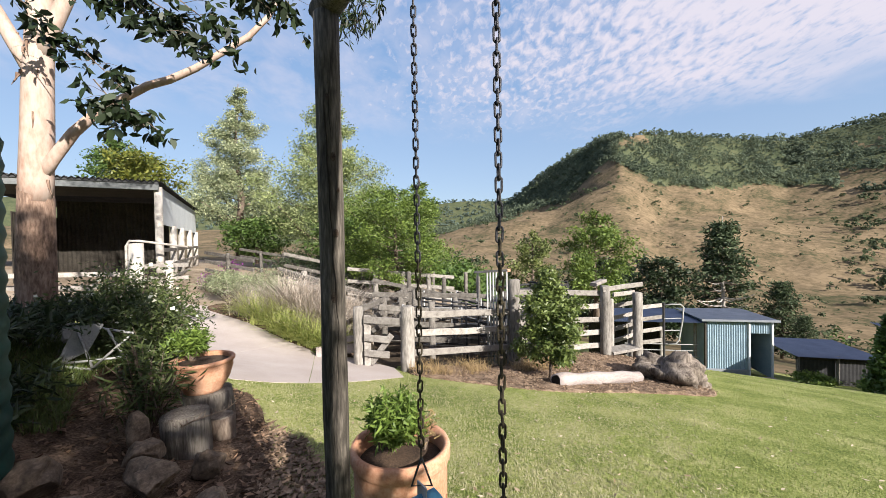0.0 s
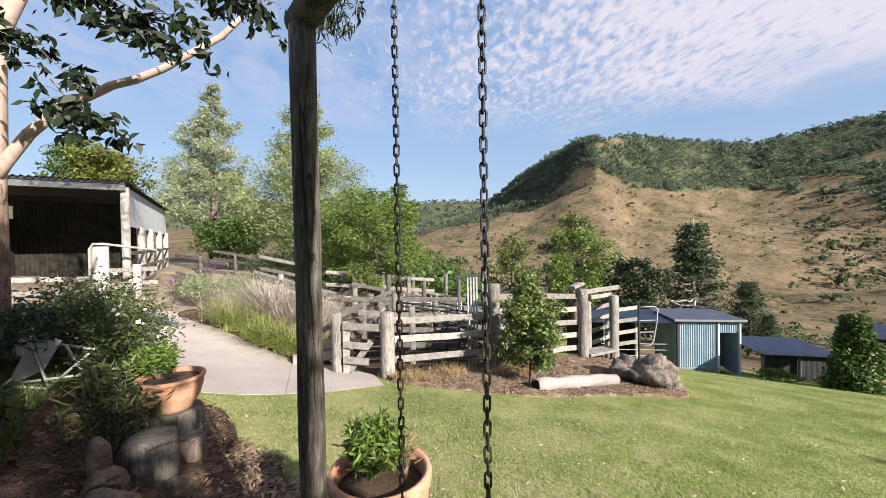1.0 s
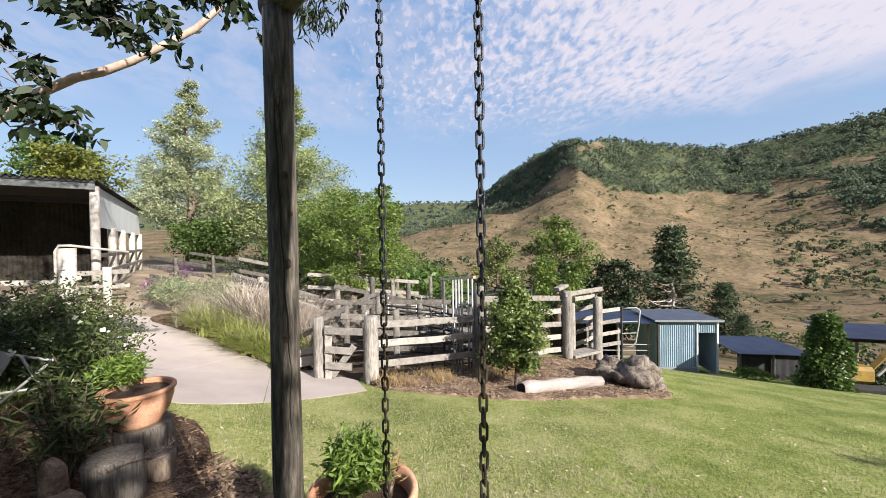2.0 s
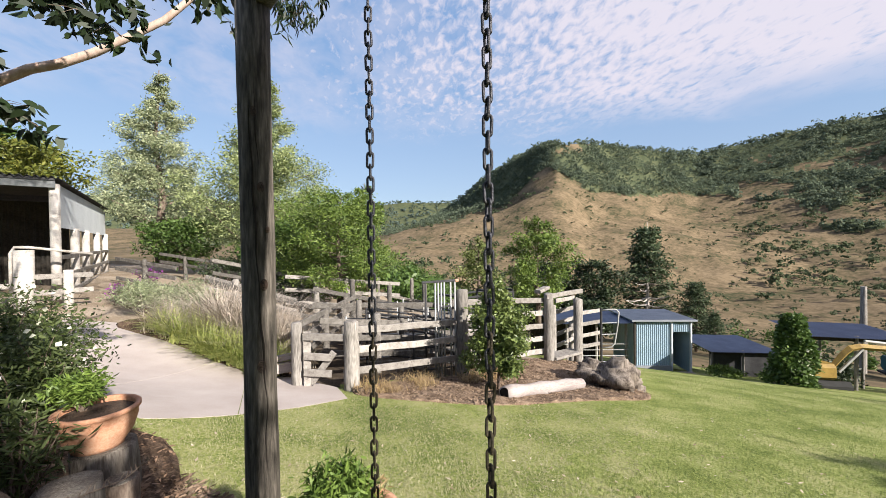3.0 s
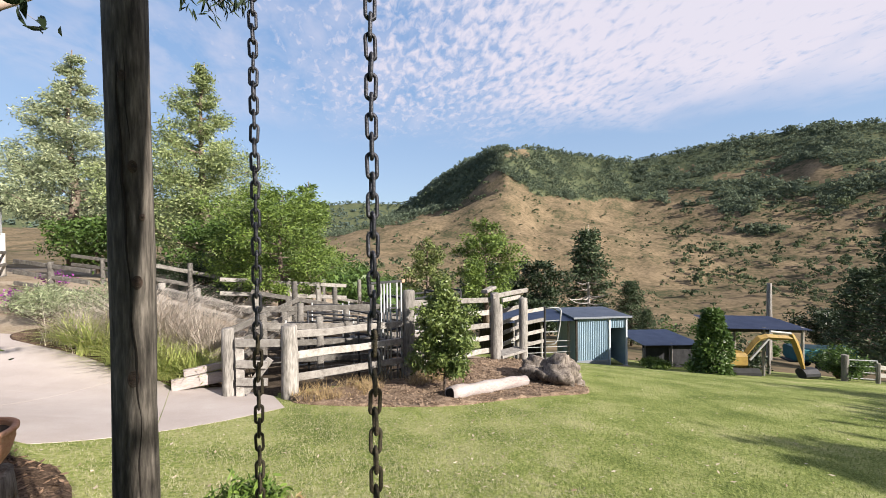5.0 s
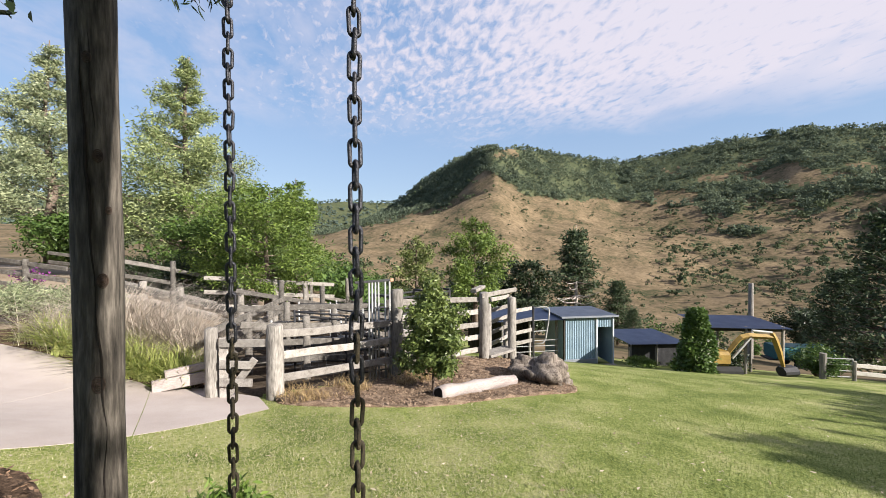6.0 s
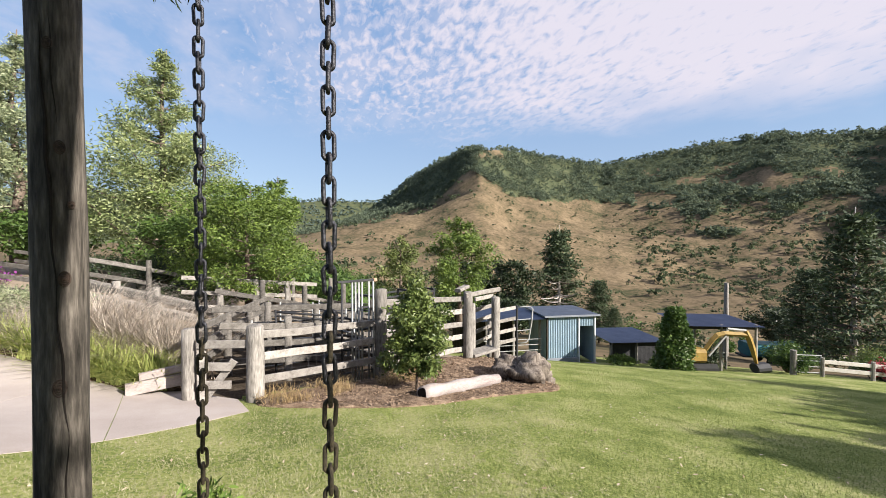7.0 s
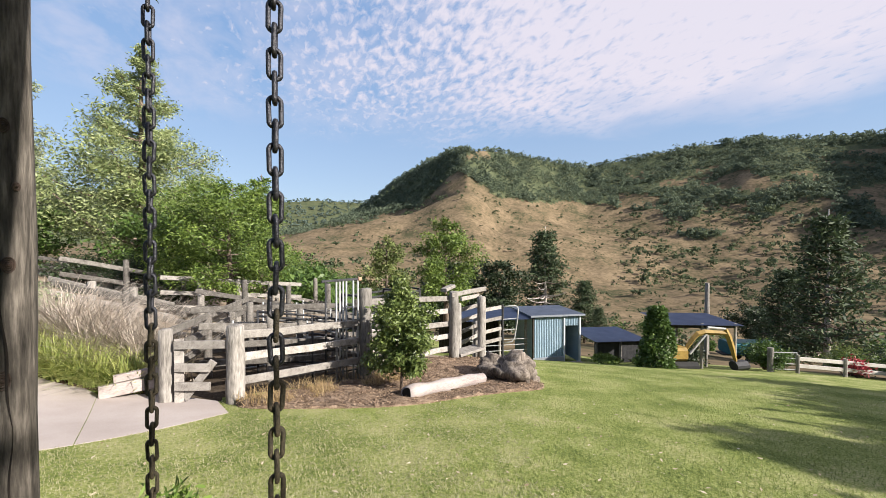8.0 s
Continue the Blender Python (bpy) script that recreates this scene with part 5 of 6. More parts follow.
def vine(x, y, h, w):
    z = yard(x, y)
    t = thing("creeper_post", (x, y, z), "post smothered in dark flowering creeper", "creeper")
    part("post", Mesh().tube([(0, 0, -0.5), (0, 0, h * 0.9)], 0.09, 10), M_POST, t)
    r_ = rng
    k = r_.uniform(0, 1, 7000) ** 0.9
    a = r_.uniform(0, math.tau, 7000)
    rad = w * 0.5 * (1.08 - 0.55 * k) * (0.5 + 0.5 * np.sqrt(np.clip(1 - (k * 1.02 - 0.25) ** 2 / 0.62, 0, 1))) * r_.uniform(0.6, 1.12, 7000) * (1 + 0.18 * np.sin(a * 3 + k * 9))
    c = np.stack([np.cos(a) * rad, np.sin(a) * rad, k * h], 1)
    part("creeper", leaf_mesh("creeper", c, 0.14, 0.085, L_MID, droop=0.4), None, t)
    part("flower", leaf_mesh("flower", c[::45] * np.array((1.05, 1.05, 0.8)), 0.12, 0.1, L_WHITE), None, t, "pale cream flowers")["kind"] = "stuff"


vine(14.5, 12.5, 2.6, 1.3)


def digger():
    x, y = 16.55, 12.9
    z = yard(x, y)
    t = thing("excavator", (x, y, z), "small yellow excavator with its boom arched to the ground", "excavator", rz=-20)
    part("track", Mesh().beam((-1.6, -0.7, 0.25), (0.2, -0.7, 0.25), 0.35, 0.5, c=0.4), M_RUBBER, t)
    part("track", Mesh().beam((-1.6, 0.7, 0.25), (0.2, 0.7, 0.25), 0.35, 0.5, c=0.4), M_RUBBER, t)
    part("house", Mesh().beam((-1.3, 0, 0.75), (-0.1, 0, 0.75), 1.1, 0.6, c=0.2), M_YELLOW, t)
    part("cab", Mesh().beam((-1.2, 0.25, 1.45), (-0.5, 0.25, 1.45), 0.8, 0.8, c=0.15), M_DARKST, t)
    part("boom", Mesh().tube([(-0.15, -0.2, 0.7), (0.35, -0.2, 1.4), (0.55, -0.2, 1.6), (0.85, -0.2, 1.68), (1.9, -0.2, 1.62)], [0.10, 0.12, 0.13, 0.12, 0.09], 4), M_YELLOW, t)
    part("arm", Mesh().tube([(1.82, -0.2, 1.8), (1.95, -0.2, 1.5), (2.12, -0.2, 1.0), (2.3, -0.2, 0.35)], [0.08, 0.13, 0.12, 0.07], 4), M_YELLOW, t)
    part("ram", Mesh().tube([(0.2, -0.2, 0.7), (0.95, -0.2, 1.6)], 0.05, 8), M_STEEL, t)
    part("ram", Mesh().tube([(1.0, -0.2, 1.9), (1.82, -0.2, 1.82)], 0.05, 8), M_STEEL, t)
    part("bucket", Mesh().beam((2.2, -0.2, 0.15), (2.75, -0.2, 0.2), 0.55, 0.4, c=0.35), M_DARKST, t)


digger()


def low_fence():
    x, y = 20.2, 11.3
    t = thing("paddock_fence", (x, y, yard(x, y)), "white rail fence with a steel gate at the lawn's foot", "fence")
    d = Vector((0.88, -0.47, 0))
    for i in range(5):
        p = d * (1.0 + i * 1.9)
        z = yard(x + p.x, y + p.y) - yard(x, y)
        part("post", Mesh().tube([p + Vector((0, 0, z - 0.3)), p + Vector((0, 0, z + 0.85))], 0.075, 10), M_POST, t)
        if i < 4:
            q = d * (2.9 + i * 1.9)
            z2 = yard(x + q.x, y + q.y) - yard(x, y)
            for h in (0.68, 0.36):
                part("rail", Mesh().beam(p + Vector((0, 0, z + h)), q + Vector((0, 0, z2 + h)), 0.05, 0.16), M_PAINT, t)
    for h in (0.15, 0.4, 0.65, 0.9):
        part("gate_bar", Mesh().tube([(0, 0, h), d * 0.95 + Vector((0, 0, h))], 0.022, 8), M_STEEL, t)
    for k in (0.0, 0.95):
        part("gate_stile", Mesh().tube([d * k, d * k + Vector((0, 0, 0.92))], 0.024, 8), M_STEEL, t)
    part("post", Mesh().tube([d * -0.12 + Vector((0, 0, -0.3)), d * -0.12 + Vector((0, 0, 1.1))], 0.12, 10, 0.1), M_POST, t)


low_fence()
px, py = 44.0, 30.3
pole_t = thing("timber_pole", (px, py, height(px, py)), "bare grey timber power pole in the paddock", "pole")
part("pole", Mesh().tube([(0, 0, -0.5), (0.05, 0, 4.0), (0.05, 0, 8.2)], [0.28, 0.25, 0.22], 12, 0.06), M_POST, pole_t)


# ---- stable ----
def stable():
    cx, cy = -8.96, 12.41
    zt = 3.34
    z = yard(cx, cy) - 0.1
    t = thing("stable", (cx, cy, z), "open-fronted farm stable with a corrugated skillion roof and white posts", "shed")
    f = Vector((-0.887, -0.463, 0))
    s = Vector((-0.463, 0.887, 0))
    H = zt - z
    W, D = 5.6, 10.0
    part("roof", Mesh().corrugated(f * W + Vector((0, 0, H + 0.15)) - s * 0.32, f * -(W + 0.12), s * (D + 0.55), 0.15, 0.04), M_ROOFD, t, "dark grey corrugated iron roof")
    # Dark strip added to stand for the roof's dark corrugated edge.
    part("roof_edge", Mesh().beam(f * W - s * 0.24 + Vector((0, 0, H + 0.105)), f * -0.06 - s * 0.24 + Vector((0, 0, H + 0.105)), 0.03, 0.07), M_DARKST, t)
    part("fascia", Mesh().beam(f * W - s * 0.2 + Vector((0, 0, H)), f * -0.05 - s * 0.2 + Vector((0, 0, H - 0.02)), 0.04, 0.2), M_FASCIA, t)
    part("side_cladding", Mesh().corrugated(Vector((0, 0, H - 1.15)), s * D, (0, 0, 1.2), 0.12, 0.004), M_SHEDW, t, "pale blue-white side sheeting")
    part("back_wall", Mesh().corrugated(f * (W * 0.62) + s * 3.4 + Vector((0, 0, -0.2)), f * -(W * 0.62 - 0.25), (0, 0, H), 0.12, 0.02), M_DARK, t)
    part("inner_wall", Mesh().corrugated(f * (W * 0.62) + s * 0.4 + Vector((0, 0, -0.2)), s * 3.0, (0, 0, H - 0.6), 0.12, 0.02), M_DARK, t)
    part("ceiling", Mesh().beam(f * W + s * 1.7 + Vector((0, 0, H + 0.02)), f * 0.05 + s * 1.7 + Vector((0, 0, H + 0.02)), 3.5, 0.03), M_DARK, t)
    for k in (0.0, 2.6, 4.6, 7.2, 9.8):
        q = s * k
        zz_ = yard(cx + q.x, cy + q.y) - z
        part("post", Mesh().tube([q + Vector((0, 0, zz_ - 0.2)), q + Vector((0, 0, H - (0.0 if k == 0 else 1.1)))], 0.115, 12, 0.06), M_PAINT, t, smooth=True)
    q = f * W
    part("post", Mesh().tube([q + Vector((0, 0, -0.4)), q + Vector((0, 0, H))], 0.1, 12, 0.06), M_PAINT, t, smooth=True)
    for h in (1.35, 0.85, 0.35):
        part("rail", Mesh().beam(s * 0.1 + Vector((0.1, 0, h)), s * D + Vector((0.1, 0, h + 0.1)), 0.05, 0.12, jitter=0.015), M_RAIL, t)
    r = thing("yard_rail", (-8.9, 11.4, yard(-8.9, 11.4)), "white rails and thick white posts before the stable", "fence")
    part("post", Mesh().tube([(0, 0, -0.2), (0, 0, 1.48)], 0.19, 14, 0.08), M_PAINT, r, smooth=True)
    part("pipe", Mesh().tube([(-0.2, -0.1, 0.1), (-0.2, -0.1, 1.4), (-0.12, -0.08, 1.55), (0.1, 0, 1.55), (0.9, 0.9, 1.35)], 0.035, 10), M_PAINT, r, smooth=True)
    part("post", Mesh().tube([(0.6, 0.5, -0.2), (0.6, 0.5, 0.95)], 0.1, 12, 0.08), M_PAINT, r, smooth=True)
    for h in (0.8, 0.4):
        part("rail", Mesh().beam((0.05, 0, h), (0.9, 0.9, h), 0.05, 0.13), M_RAIL, r)
    for h in (0.6, 0.25):
        part("rail", Mesh().beam((-0.2, -0.1, h), (-3.6, -1.6, h + 0.1), 0.05, 0.13, jitter=0.01), M_RAIL, r)
    part("post", Mesh().tube([(-1.8, -0.8, -0.3), (-1.8, -0.8, 0.9)], 0.17, 12, 0.08), M_POST, r, smooth=True)


stable()


hx, hy = 56.0, 27.5
hive = thing("hive_box", (hx, hy, height(hx, hy)), "white box hives in the dry paddock", "hive")
for i in range(3):
    part("box", Mesh().box((i * 0.9, -0.4 * i, 0.45), (0.6, 0.6, 0.9)), M_PAINT, hive)
vx, vy = 39.5, 23.3
van = thing("farm_trailer", (vx, vy, height(vx, vy)), "teal covered farm trailer behind the carport", "trailer", rz=-28)
part("body", Mesh().beam((-2.2, 0, 1.35), (2.2, 0, 1.35), 1.8, 1.1, c=0.15), M_TEAL, van)
part("chassis", Mesh().beam((-2.6, 0, 0.72), (2.3, 0, 0.72), 1.2, 0.14), M_DARKST, van)
for wx in (-0.5, 0.5):
    for wy in (-0.85, 0.85):
        part("wheel", Mesh().tube([(wx, wy - 0.1, 0.33), (wx, wy + 0.1, 0.33)], 0.34, 18), M_RUBBER, van)


# ---- garden foreground ----
def gum_tree():
    x, y = -4.66, 4.75
    z = yard(x, y) - 0.1
    t = thing("gum_tree", (x, y, z), "large smooth pinkish gum tree with a rough base, partly shade-darkened", "tree")
    zz_ = lambda h: h - z
    # Rough bark; its dark tone and ragged top partly stand for shade.
    base = Mesh().tube([(-0.03, 0, -0.1), (0, 0, 0.3), (0.02, 0, 0.8), (0.03, 0, zz_(2.06))], [0.225, 0.172, 0.163, 0.156], 24, 0.12)
    for i in range(72, 96):
        x0, y0, z0 = base.v[i]
        base.v[i] = (x0 * 0.985, y0 * 0.985, z0 + 0.22 * noise.noise(Vector((i * 0.45, 0, 4))) + 0.1 * noise.noise(Vector((i * 1.7, 0, 9))))
    part("trunk_base", base, M_GUMROUGH, t, "rough brown bark at the foot, darkened partly as shade", True)
    part("trunk", Mesh().tube([(0.03, 0, zz_(1.98)), (0.04, 0, zz_(2.2)), (0.07, 0, zz_(2.7)), (0.1, 0.0, zz_(3.3)), (0.12, 0.02, zz_(3.9)), (0.16, 0.05, zz_(5.2)), (0.1, 0.1, zz_(7.5))], [0.152, 0.148, 0.142, 0.134, 0.124, 0.11, 0.05], 24, 0.1), M_GUM, t, "smooth pinkish white bark", True)
    br = [(0.05, 0, zz_(2.2)), (0.228, 0, zz_(2.44)), (0.455, 0.03, zz_(2.77)), (0.67, 0.05, zz_(2.96)), (0.943, 0.08, zz_(3.14)), (1.266, 0.11, zz_(3.32)), (1.49, 0.15, zz_(3.4)), (1.762, 0.2, zz_(3.55)), (2.109, 0.25, zz_(3.78)), (2.36, 0.3, zz_(3.97)), (2.583, 0.35, zz_(4.23)), (2.685, 0.4, zz_(4.47)), (2.9, 0.6, zz_(5.4))]
    part("limb", Mesh().tube(br, [0.075, 0.064, 0.057, 0.052, 0.048, 0.045, 0.042, 0.039, 0.036, 0.033, 0.03, 0.026, 0.012], 14, 0.14), M_GUM, t, "long sweeping pale limb", True)
    part("limb", Mesh().tube([(0.1, 0, zz_(3.55)), (0.28, 0, zz_(3.95)), (0.5, 0, zz_(4.35)), (0.8, 0.1, zz_(5.4))], [0.1, 0.085, 0.07, 0.03], 12, 0.1), M_GUM, t, smooth=True)
    part("limb", Mesh().tube([(0.08, 0, zz_(3.4)), (-0.12, -0.05, zz_(3.8)), (-0.35, -0.1, zz_(4.3)), (-0.6, -0.2, zz_(5.2))], [0.09, 0.075, 0.06, 0.03], 12, 0.1), M_GUM, t, smooth=True)
    strips = Mesh()
    for i in range(12):
        a, h = random.uniform(-2.9, 0.3), random.uniform(2.2, 4.2)
        r = 0.148
        p = Vector((0.06 + r * math.cos(a), r * math.sin(a), zz_(h)))
        o = Vector((math.cos(a), math.sin(a), 0))
        ln = random.uniform(0.08, 0.26)
        strips.tube([p - o * 0.01, p + o * 0.004 - Vector((0, 0, ln * 0.5)), p + o * random.uniform(0.005, 0.045) + Vector((random.uniform(-0.03, 0.03), 0, -ln))], [0.016, 0.010, 0.002], 5)
    part("peeling_bark", strips, M_GUMROUGH, t, "hanging strips of peeling bark")["kind"] = "stuff"
    crown = []
    for i in range(60):
        a, r = random.uniform(0, math.tau), random.uniform(0.3, 2.6)
        crown.append(np.array((0.6 + math.cos(a) * r, math.sin(a) * r + 0.6, zz_(random.uniform(5.8, 8.0)))) + rng.normal(size=(110, 3)) * 0.35)
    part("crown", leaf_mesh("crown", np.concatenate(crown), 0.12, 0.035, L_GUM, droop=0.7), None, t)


gum_tree()


def leaf_spray(name, label, twigs, leaf, count, material, droop=0.8, fork=0.35):
    """Hanging twigs, each a run of points, with leaves along them."""
    t = thing(name, twigs[0][0], label, "branch")
    o = Vector(twigs[0][0])
    m, cs = Mesh(), []
    for tw in twigs:
        pts = [Vector(p) - o for p in tw]
        m.tube(pts, [0.007 * (1 - 0.7 * i / len(pts)) for i in range(len(pts))], 6)
        for i in range(count):
            k = (0.25 + 0.75 * random.random()) * (len(pts) - 1)
            p = pts[int(k)].lerp(pts[min(len(pts) - 1, int(k) + 1)], k % 1)
            q = p + Vector((random.gauss(0, fork), random.gauss(0, fork), random.gauss(-fork * 0.5, fork * 0.5))) * 0.5
            m.tube([p, p.lerp(q, 0.5) + Vector((0, 0, 0.02)), q], [0.003, 0.002, 0.0012], 4)
            cs += [tuple(q + Vector((random.gauss(0, 0.03), random.gauss(0, 0.03), random.gauss(0, 0.025)))) for _ in range(7)]
    part("twig", m, M_BARK, t)
    part("leaves", leaf_mesh("leaves", np.array(cs), leaf[0], leaf[1], material, droop=droop, close=True), None, t)


leaf_spray("hanging_branch", "broad-leaved branches hanging across the sky, leaves darkened as if backlit", (
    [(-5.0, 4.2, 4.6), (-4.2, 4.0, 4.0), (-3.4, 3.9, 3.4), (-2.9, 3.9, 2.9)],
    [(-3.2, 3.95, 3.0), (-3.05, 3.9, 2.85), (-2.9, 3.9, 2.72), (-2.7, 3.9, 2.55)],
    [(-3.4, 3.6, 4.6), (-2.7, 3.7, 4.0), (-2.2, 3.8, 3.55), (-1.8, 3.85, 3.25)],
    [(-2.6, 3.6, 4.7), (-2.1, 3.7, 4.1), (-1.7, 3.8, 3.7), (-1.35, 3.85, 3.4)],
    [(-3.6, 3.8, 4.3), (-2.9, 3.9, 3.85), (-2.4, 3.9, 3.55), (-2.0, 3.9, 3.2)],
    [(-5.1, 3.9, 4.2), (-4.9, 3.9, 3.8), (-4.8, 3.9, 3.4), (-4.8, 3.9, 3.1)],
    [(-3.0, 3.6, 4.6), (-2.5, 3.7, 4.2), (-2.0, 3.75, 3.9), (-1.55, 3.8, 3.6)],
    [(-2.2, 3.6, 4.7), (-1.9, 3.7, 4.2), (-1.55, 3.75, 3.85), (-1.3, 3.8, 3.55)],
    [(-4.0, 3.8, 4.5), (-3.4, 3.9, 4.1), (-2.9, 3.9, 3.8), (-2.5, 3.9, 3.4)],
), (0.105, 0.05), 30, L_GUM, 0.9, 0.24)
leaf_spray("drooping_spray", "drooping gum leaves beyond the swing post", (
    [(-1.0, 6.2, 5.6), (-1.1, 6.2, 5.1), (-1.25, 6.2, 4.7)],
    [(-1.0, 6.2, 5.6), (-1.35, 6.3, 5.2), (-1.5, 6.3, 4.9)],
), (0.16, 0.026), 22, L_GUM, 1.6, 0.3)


def terracotta_pot(x, y, z, r, h, label, bowl=False):
    t = thing("terracotta_pot", (x, y, z), label, "plant pot")
    k = 0.62 if bowl else 0.78
    prof = [(0.0, 0.01), (r * k, 0.0), (r * k * 1.02, 0.02), (r * (k + 0.62 * (1 - k)), h * 0.35), (r * 0.975, h * 0.7), (r * 0.98, h * 0.86), (r * 1.0, h * 0.875), (r * 1.045, h * 0.9), (r * 1.05, h * 0.97), (r * 1.02, h), (r * 0.93, h * 0.995), (r * 0.89, h * 0.95), (r * 0.88, h * 0.8)]
    part("body", Mesh().lathe(prof, 56), M_TERRA, t, smooth=True)
    if not bowl:
        for zz_ in (0.62, 0.66, 0.56):
            part("groove", Mesh().tube([(r * (0.962 + 0.02 * (zz_ - 0.6)) * math.cos(a), r * (0.962 + 0.02 * (zz_ - 0.6)) * math.sin(a), h * zz_) for a in np.linspace(0, math.tau, 49)], 0.003, 5), M_TERRA, t, smooth=True)
    part("soil", Mesh().lathe([(0.0, h * 0.90), (r * 0.4, h * 0.9), (r * 0.9, h * 0.86)], 32), M_SOIL, t)
    return t


def bush(name, x, y, z, h, w, n, leaf, mt, label, droop=0.1, stems=14, lean=(0, 0), cat="shrub"):
    """A multi-stemmed shrub: thin stems fan out and carry the leaves."""
    t = thing(name, (x, y, z), label, cat)
    m, cs = Mesh(), []
    for i in range(stems):
        a, k = i * 2.4, random.uniform(0.2, 1)
        tip = Vector((math.cos(a) * w * 0.5 * k + lean[0], math.sin(a) * w * 0.5 * k + lean[1], h * random.uniform(0.6, 1.0) * (1 - 0.35 * k * k)))
        bp = branch_path((0, 0, -0.02), tip, -0.08, 5, 0.04)
        m.tube(bp, [0.008 * (h + 0.3) * (1.1 - 0.18 * j) for j in range(6)], 5)
        for j in range(n // stems):
            f = random.uniform(0.25, 1) ** 0.7 * 5
            p = bp[int(f)].lerp(bp[min(5, int(f) + 1)], f % 1)
            cs.append((p.x + random.gauss(0, w * 0.08), p.y + random.gauss(0, w * 0.08), max(0.01, p.z + random.gauss(0, h * 0.06))))
    part("stem", m, M_BARK, t)
    part("leaves", leaf_mesh("leaves", np.array(cs), leaf[0], leaf[1], mt, up=0.3, droop=droop, close=math.hypot(x, y) < 6), None, t)
    return t, cs


gz = yard(-0.22, 2.42)
terracotta_pot(-0.225, 2.40, gz - 0.01, 0.25, 0.39 - gz, "large round terracotta pot standing on the lawn")
bush("potted_plant", -0.27, 2.42, 0.33, 0.30, 0.32, 4600, (0.046, 0.011), L_POT, "bushy green plant growing in the terracotta pot", stems=30, cat="plant")
bush("dry_plant", -0.10, 2.45, 0.33, 0.2, 0.16, 160, (0.05, 0.006), M_STRAW, "withered brown sprig in the pot", stems=18, cat="plant")


def stump(x, y, top, r, label, mt=None, lean=(0, 0)):
    z = yard(x, y) - 0.05
    t = thing("wood_stump", (x, y, z), label, "stump")
    h = top - z
    part("body", Mesh().tube([(0, 0, 0), (lean[0] * 0.3, 0, h * 0.3), (lean[0] * 0.7, 0, h * 0.7), (lean[0], 0, h)], [r * 1.12, r * 1.03, r, r * 1.0], 24, 0.16, seed=x), mt or M_STUMP, t, smooth=True)
    part("cut_top", Mesh().tube([(lean[0], 0, h), (lean[0], 0, h + 0.008)], [r * 0.9, r * 0.86], 20, 0.1), M_STUMP, t)


stump(-1.93, 3.22, 0.19, 0.155, "upright grey hollow stump in the bed")
stump(-2.12, 3.80, 0.14, 0.19, "broad cut stump carrying the terracotta bowl")
terracotta_pot(-2.16, 3.80, 0.148, 0.245, 0.285, "terracotta bowl standing on a cut stump", True)
bush("potted_plant", -2.26, 3.82, 0.40, 0.31, 0.34, 3400, (0.048, 0.012), L_POT, "bushy green plant in the terracotta bowl", stems=26, lean=(-0.06, 0), cat="plant")
stump(-1.86, 3.55, 0.02, 0.1, "short dark stump beside the bowl's stump", M_BARK)
b1, c1 = bush("flowering_shrub", -3.75, 4.9, yard(-3.75, 4.9), 1.1, 1.6, 9000, (0.05, 0.019), L_SHRUB, "dark fine-leaved shrub with small white flowers", stems=40)
part("flower", leaf_mesh("flower", np.array(c1[::60]) * 1.04, 0.045, 0.04, L_WHITE), None, b1, "small white flowers")["kind"] = "stuff"
b2, c2 = bush("flowering_shrub", -2.95, 4.3, yard(-2.95, 4.3), 0.95, 0.9, 4200, (0.05, 0.018), L_SHRUB, "dark green shrub beside the terracotta bowl", stems=30)
part("flower", leaf_mesh("flower", np.array(c2[::100]) * 1.04, 0.045, 0.04, L_WHITE), None, b2, "small white flowers")["kind"] = "stuff"
bush("reddish_shrub", -2.3, 3.32, yard(-2.3, 3.32) + 0.03, 0.84, 0.6, 700, (0.10, 0.013), L_SHRUB, "sparse upright shrub with narrow leaves", stems=30)
bush("low_groundcover", -4.2, 3.6, yard(-4.2, 3.6), 0.35, 2.2, 3500, (0.12, 0.02), L_DARK, "dark low foliage under the gum tree", stems=40)
bush("low_groundcover", -3.4, 2.6, yard(-3.4, 2.6), 0.3, 1.8, 2500, (0.12, 0.02), L_DARK, "dark low foliage in the shaded bed", stems=40)
bush("low_groundcover", -5.6, 5.4, yard(-5.6, 5.4), 0.4, 2.0, 2500, (0.10, 0.03), L_DARK, "dark low foliage behind the gum tree", stems=40)


def rocks():
    spec = ((-1.95, 2.25, 0.05, 0.24), (-1.62, 2.35, -0.02, 0.17), (-1.35, 2.55, -0.08, 0.19), (-1.75, 2.65, 0.05, 0.18), (-1.95, 2.85, 0.1, 0.16), (-1.6, 2.95, -0.03, 0.14), (-2.3, 2.5, 0.15, 0.2), (-1.28, 2.25, -0.2, 0.16), (-2.25, 1.95, 0.15, 0.26), (-1.85, 1.85, -0.05, 0.22))
    for i, (x, y, z, s) in enumerate(spec):
        boulder("boulder", x, y, max(z, yard(x, y) + s * 0.35), (s * 0.85, s * 0.72, s * 0.62), M_ROCK, "blunt-edged brown boulder edging the garden bed", i + 1, 0.45, 4, "rock", "bed boulders")
    boulder("split_stone", -2.15, 3.05, 0.12, (0.09, 0.07, 0.2), M_ROCK, "upright rusty brown stone in the bed", 17, 0.3, 3)


rocks()


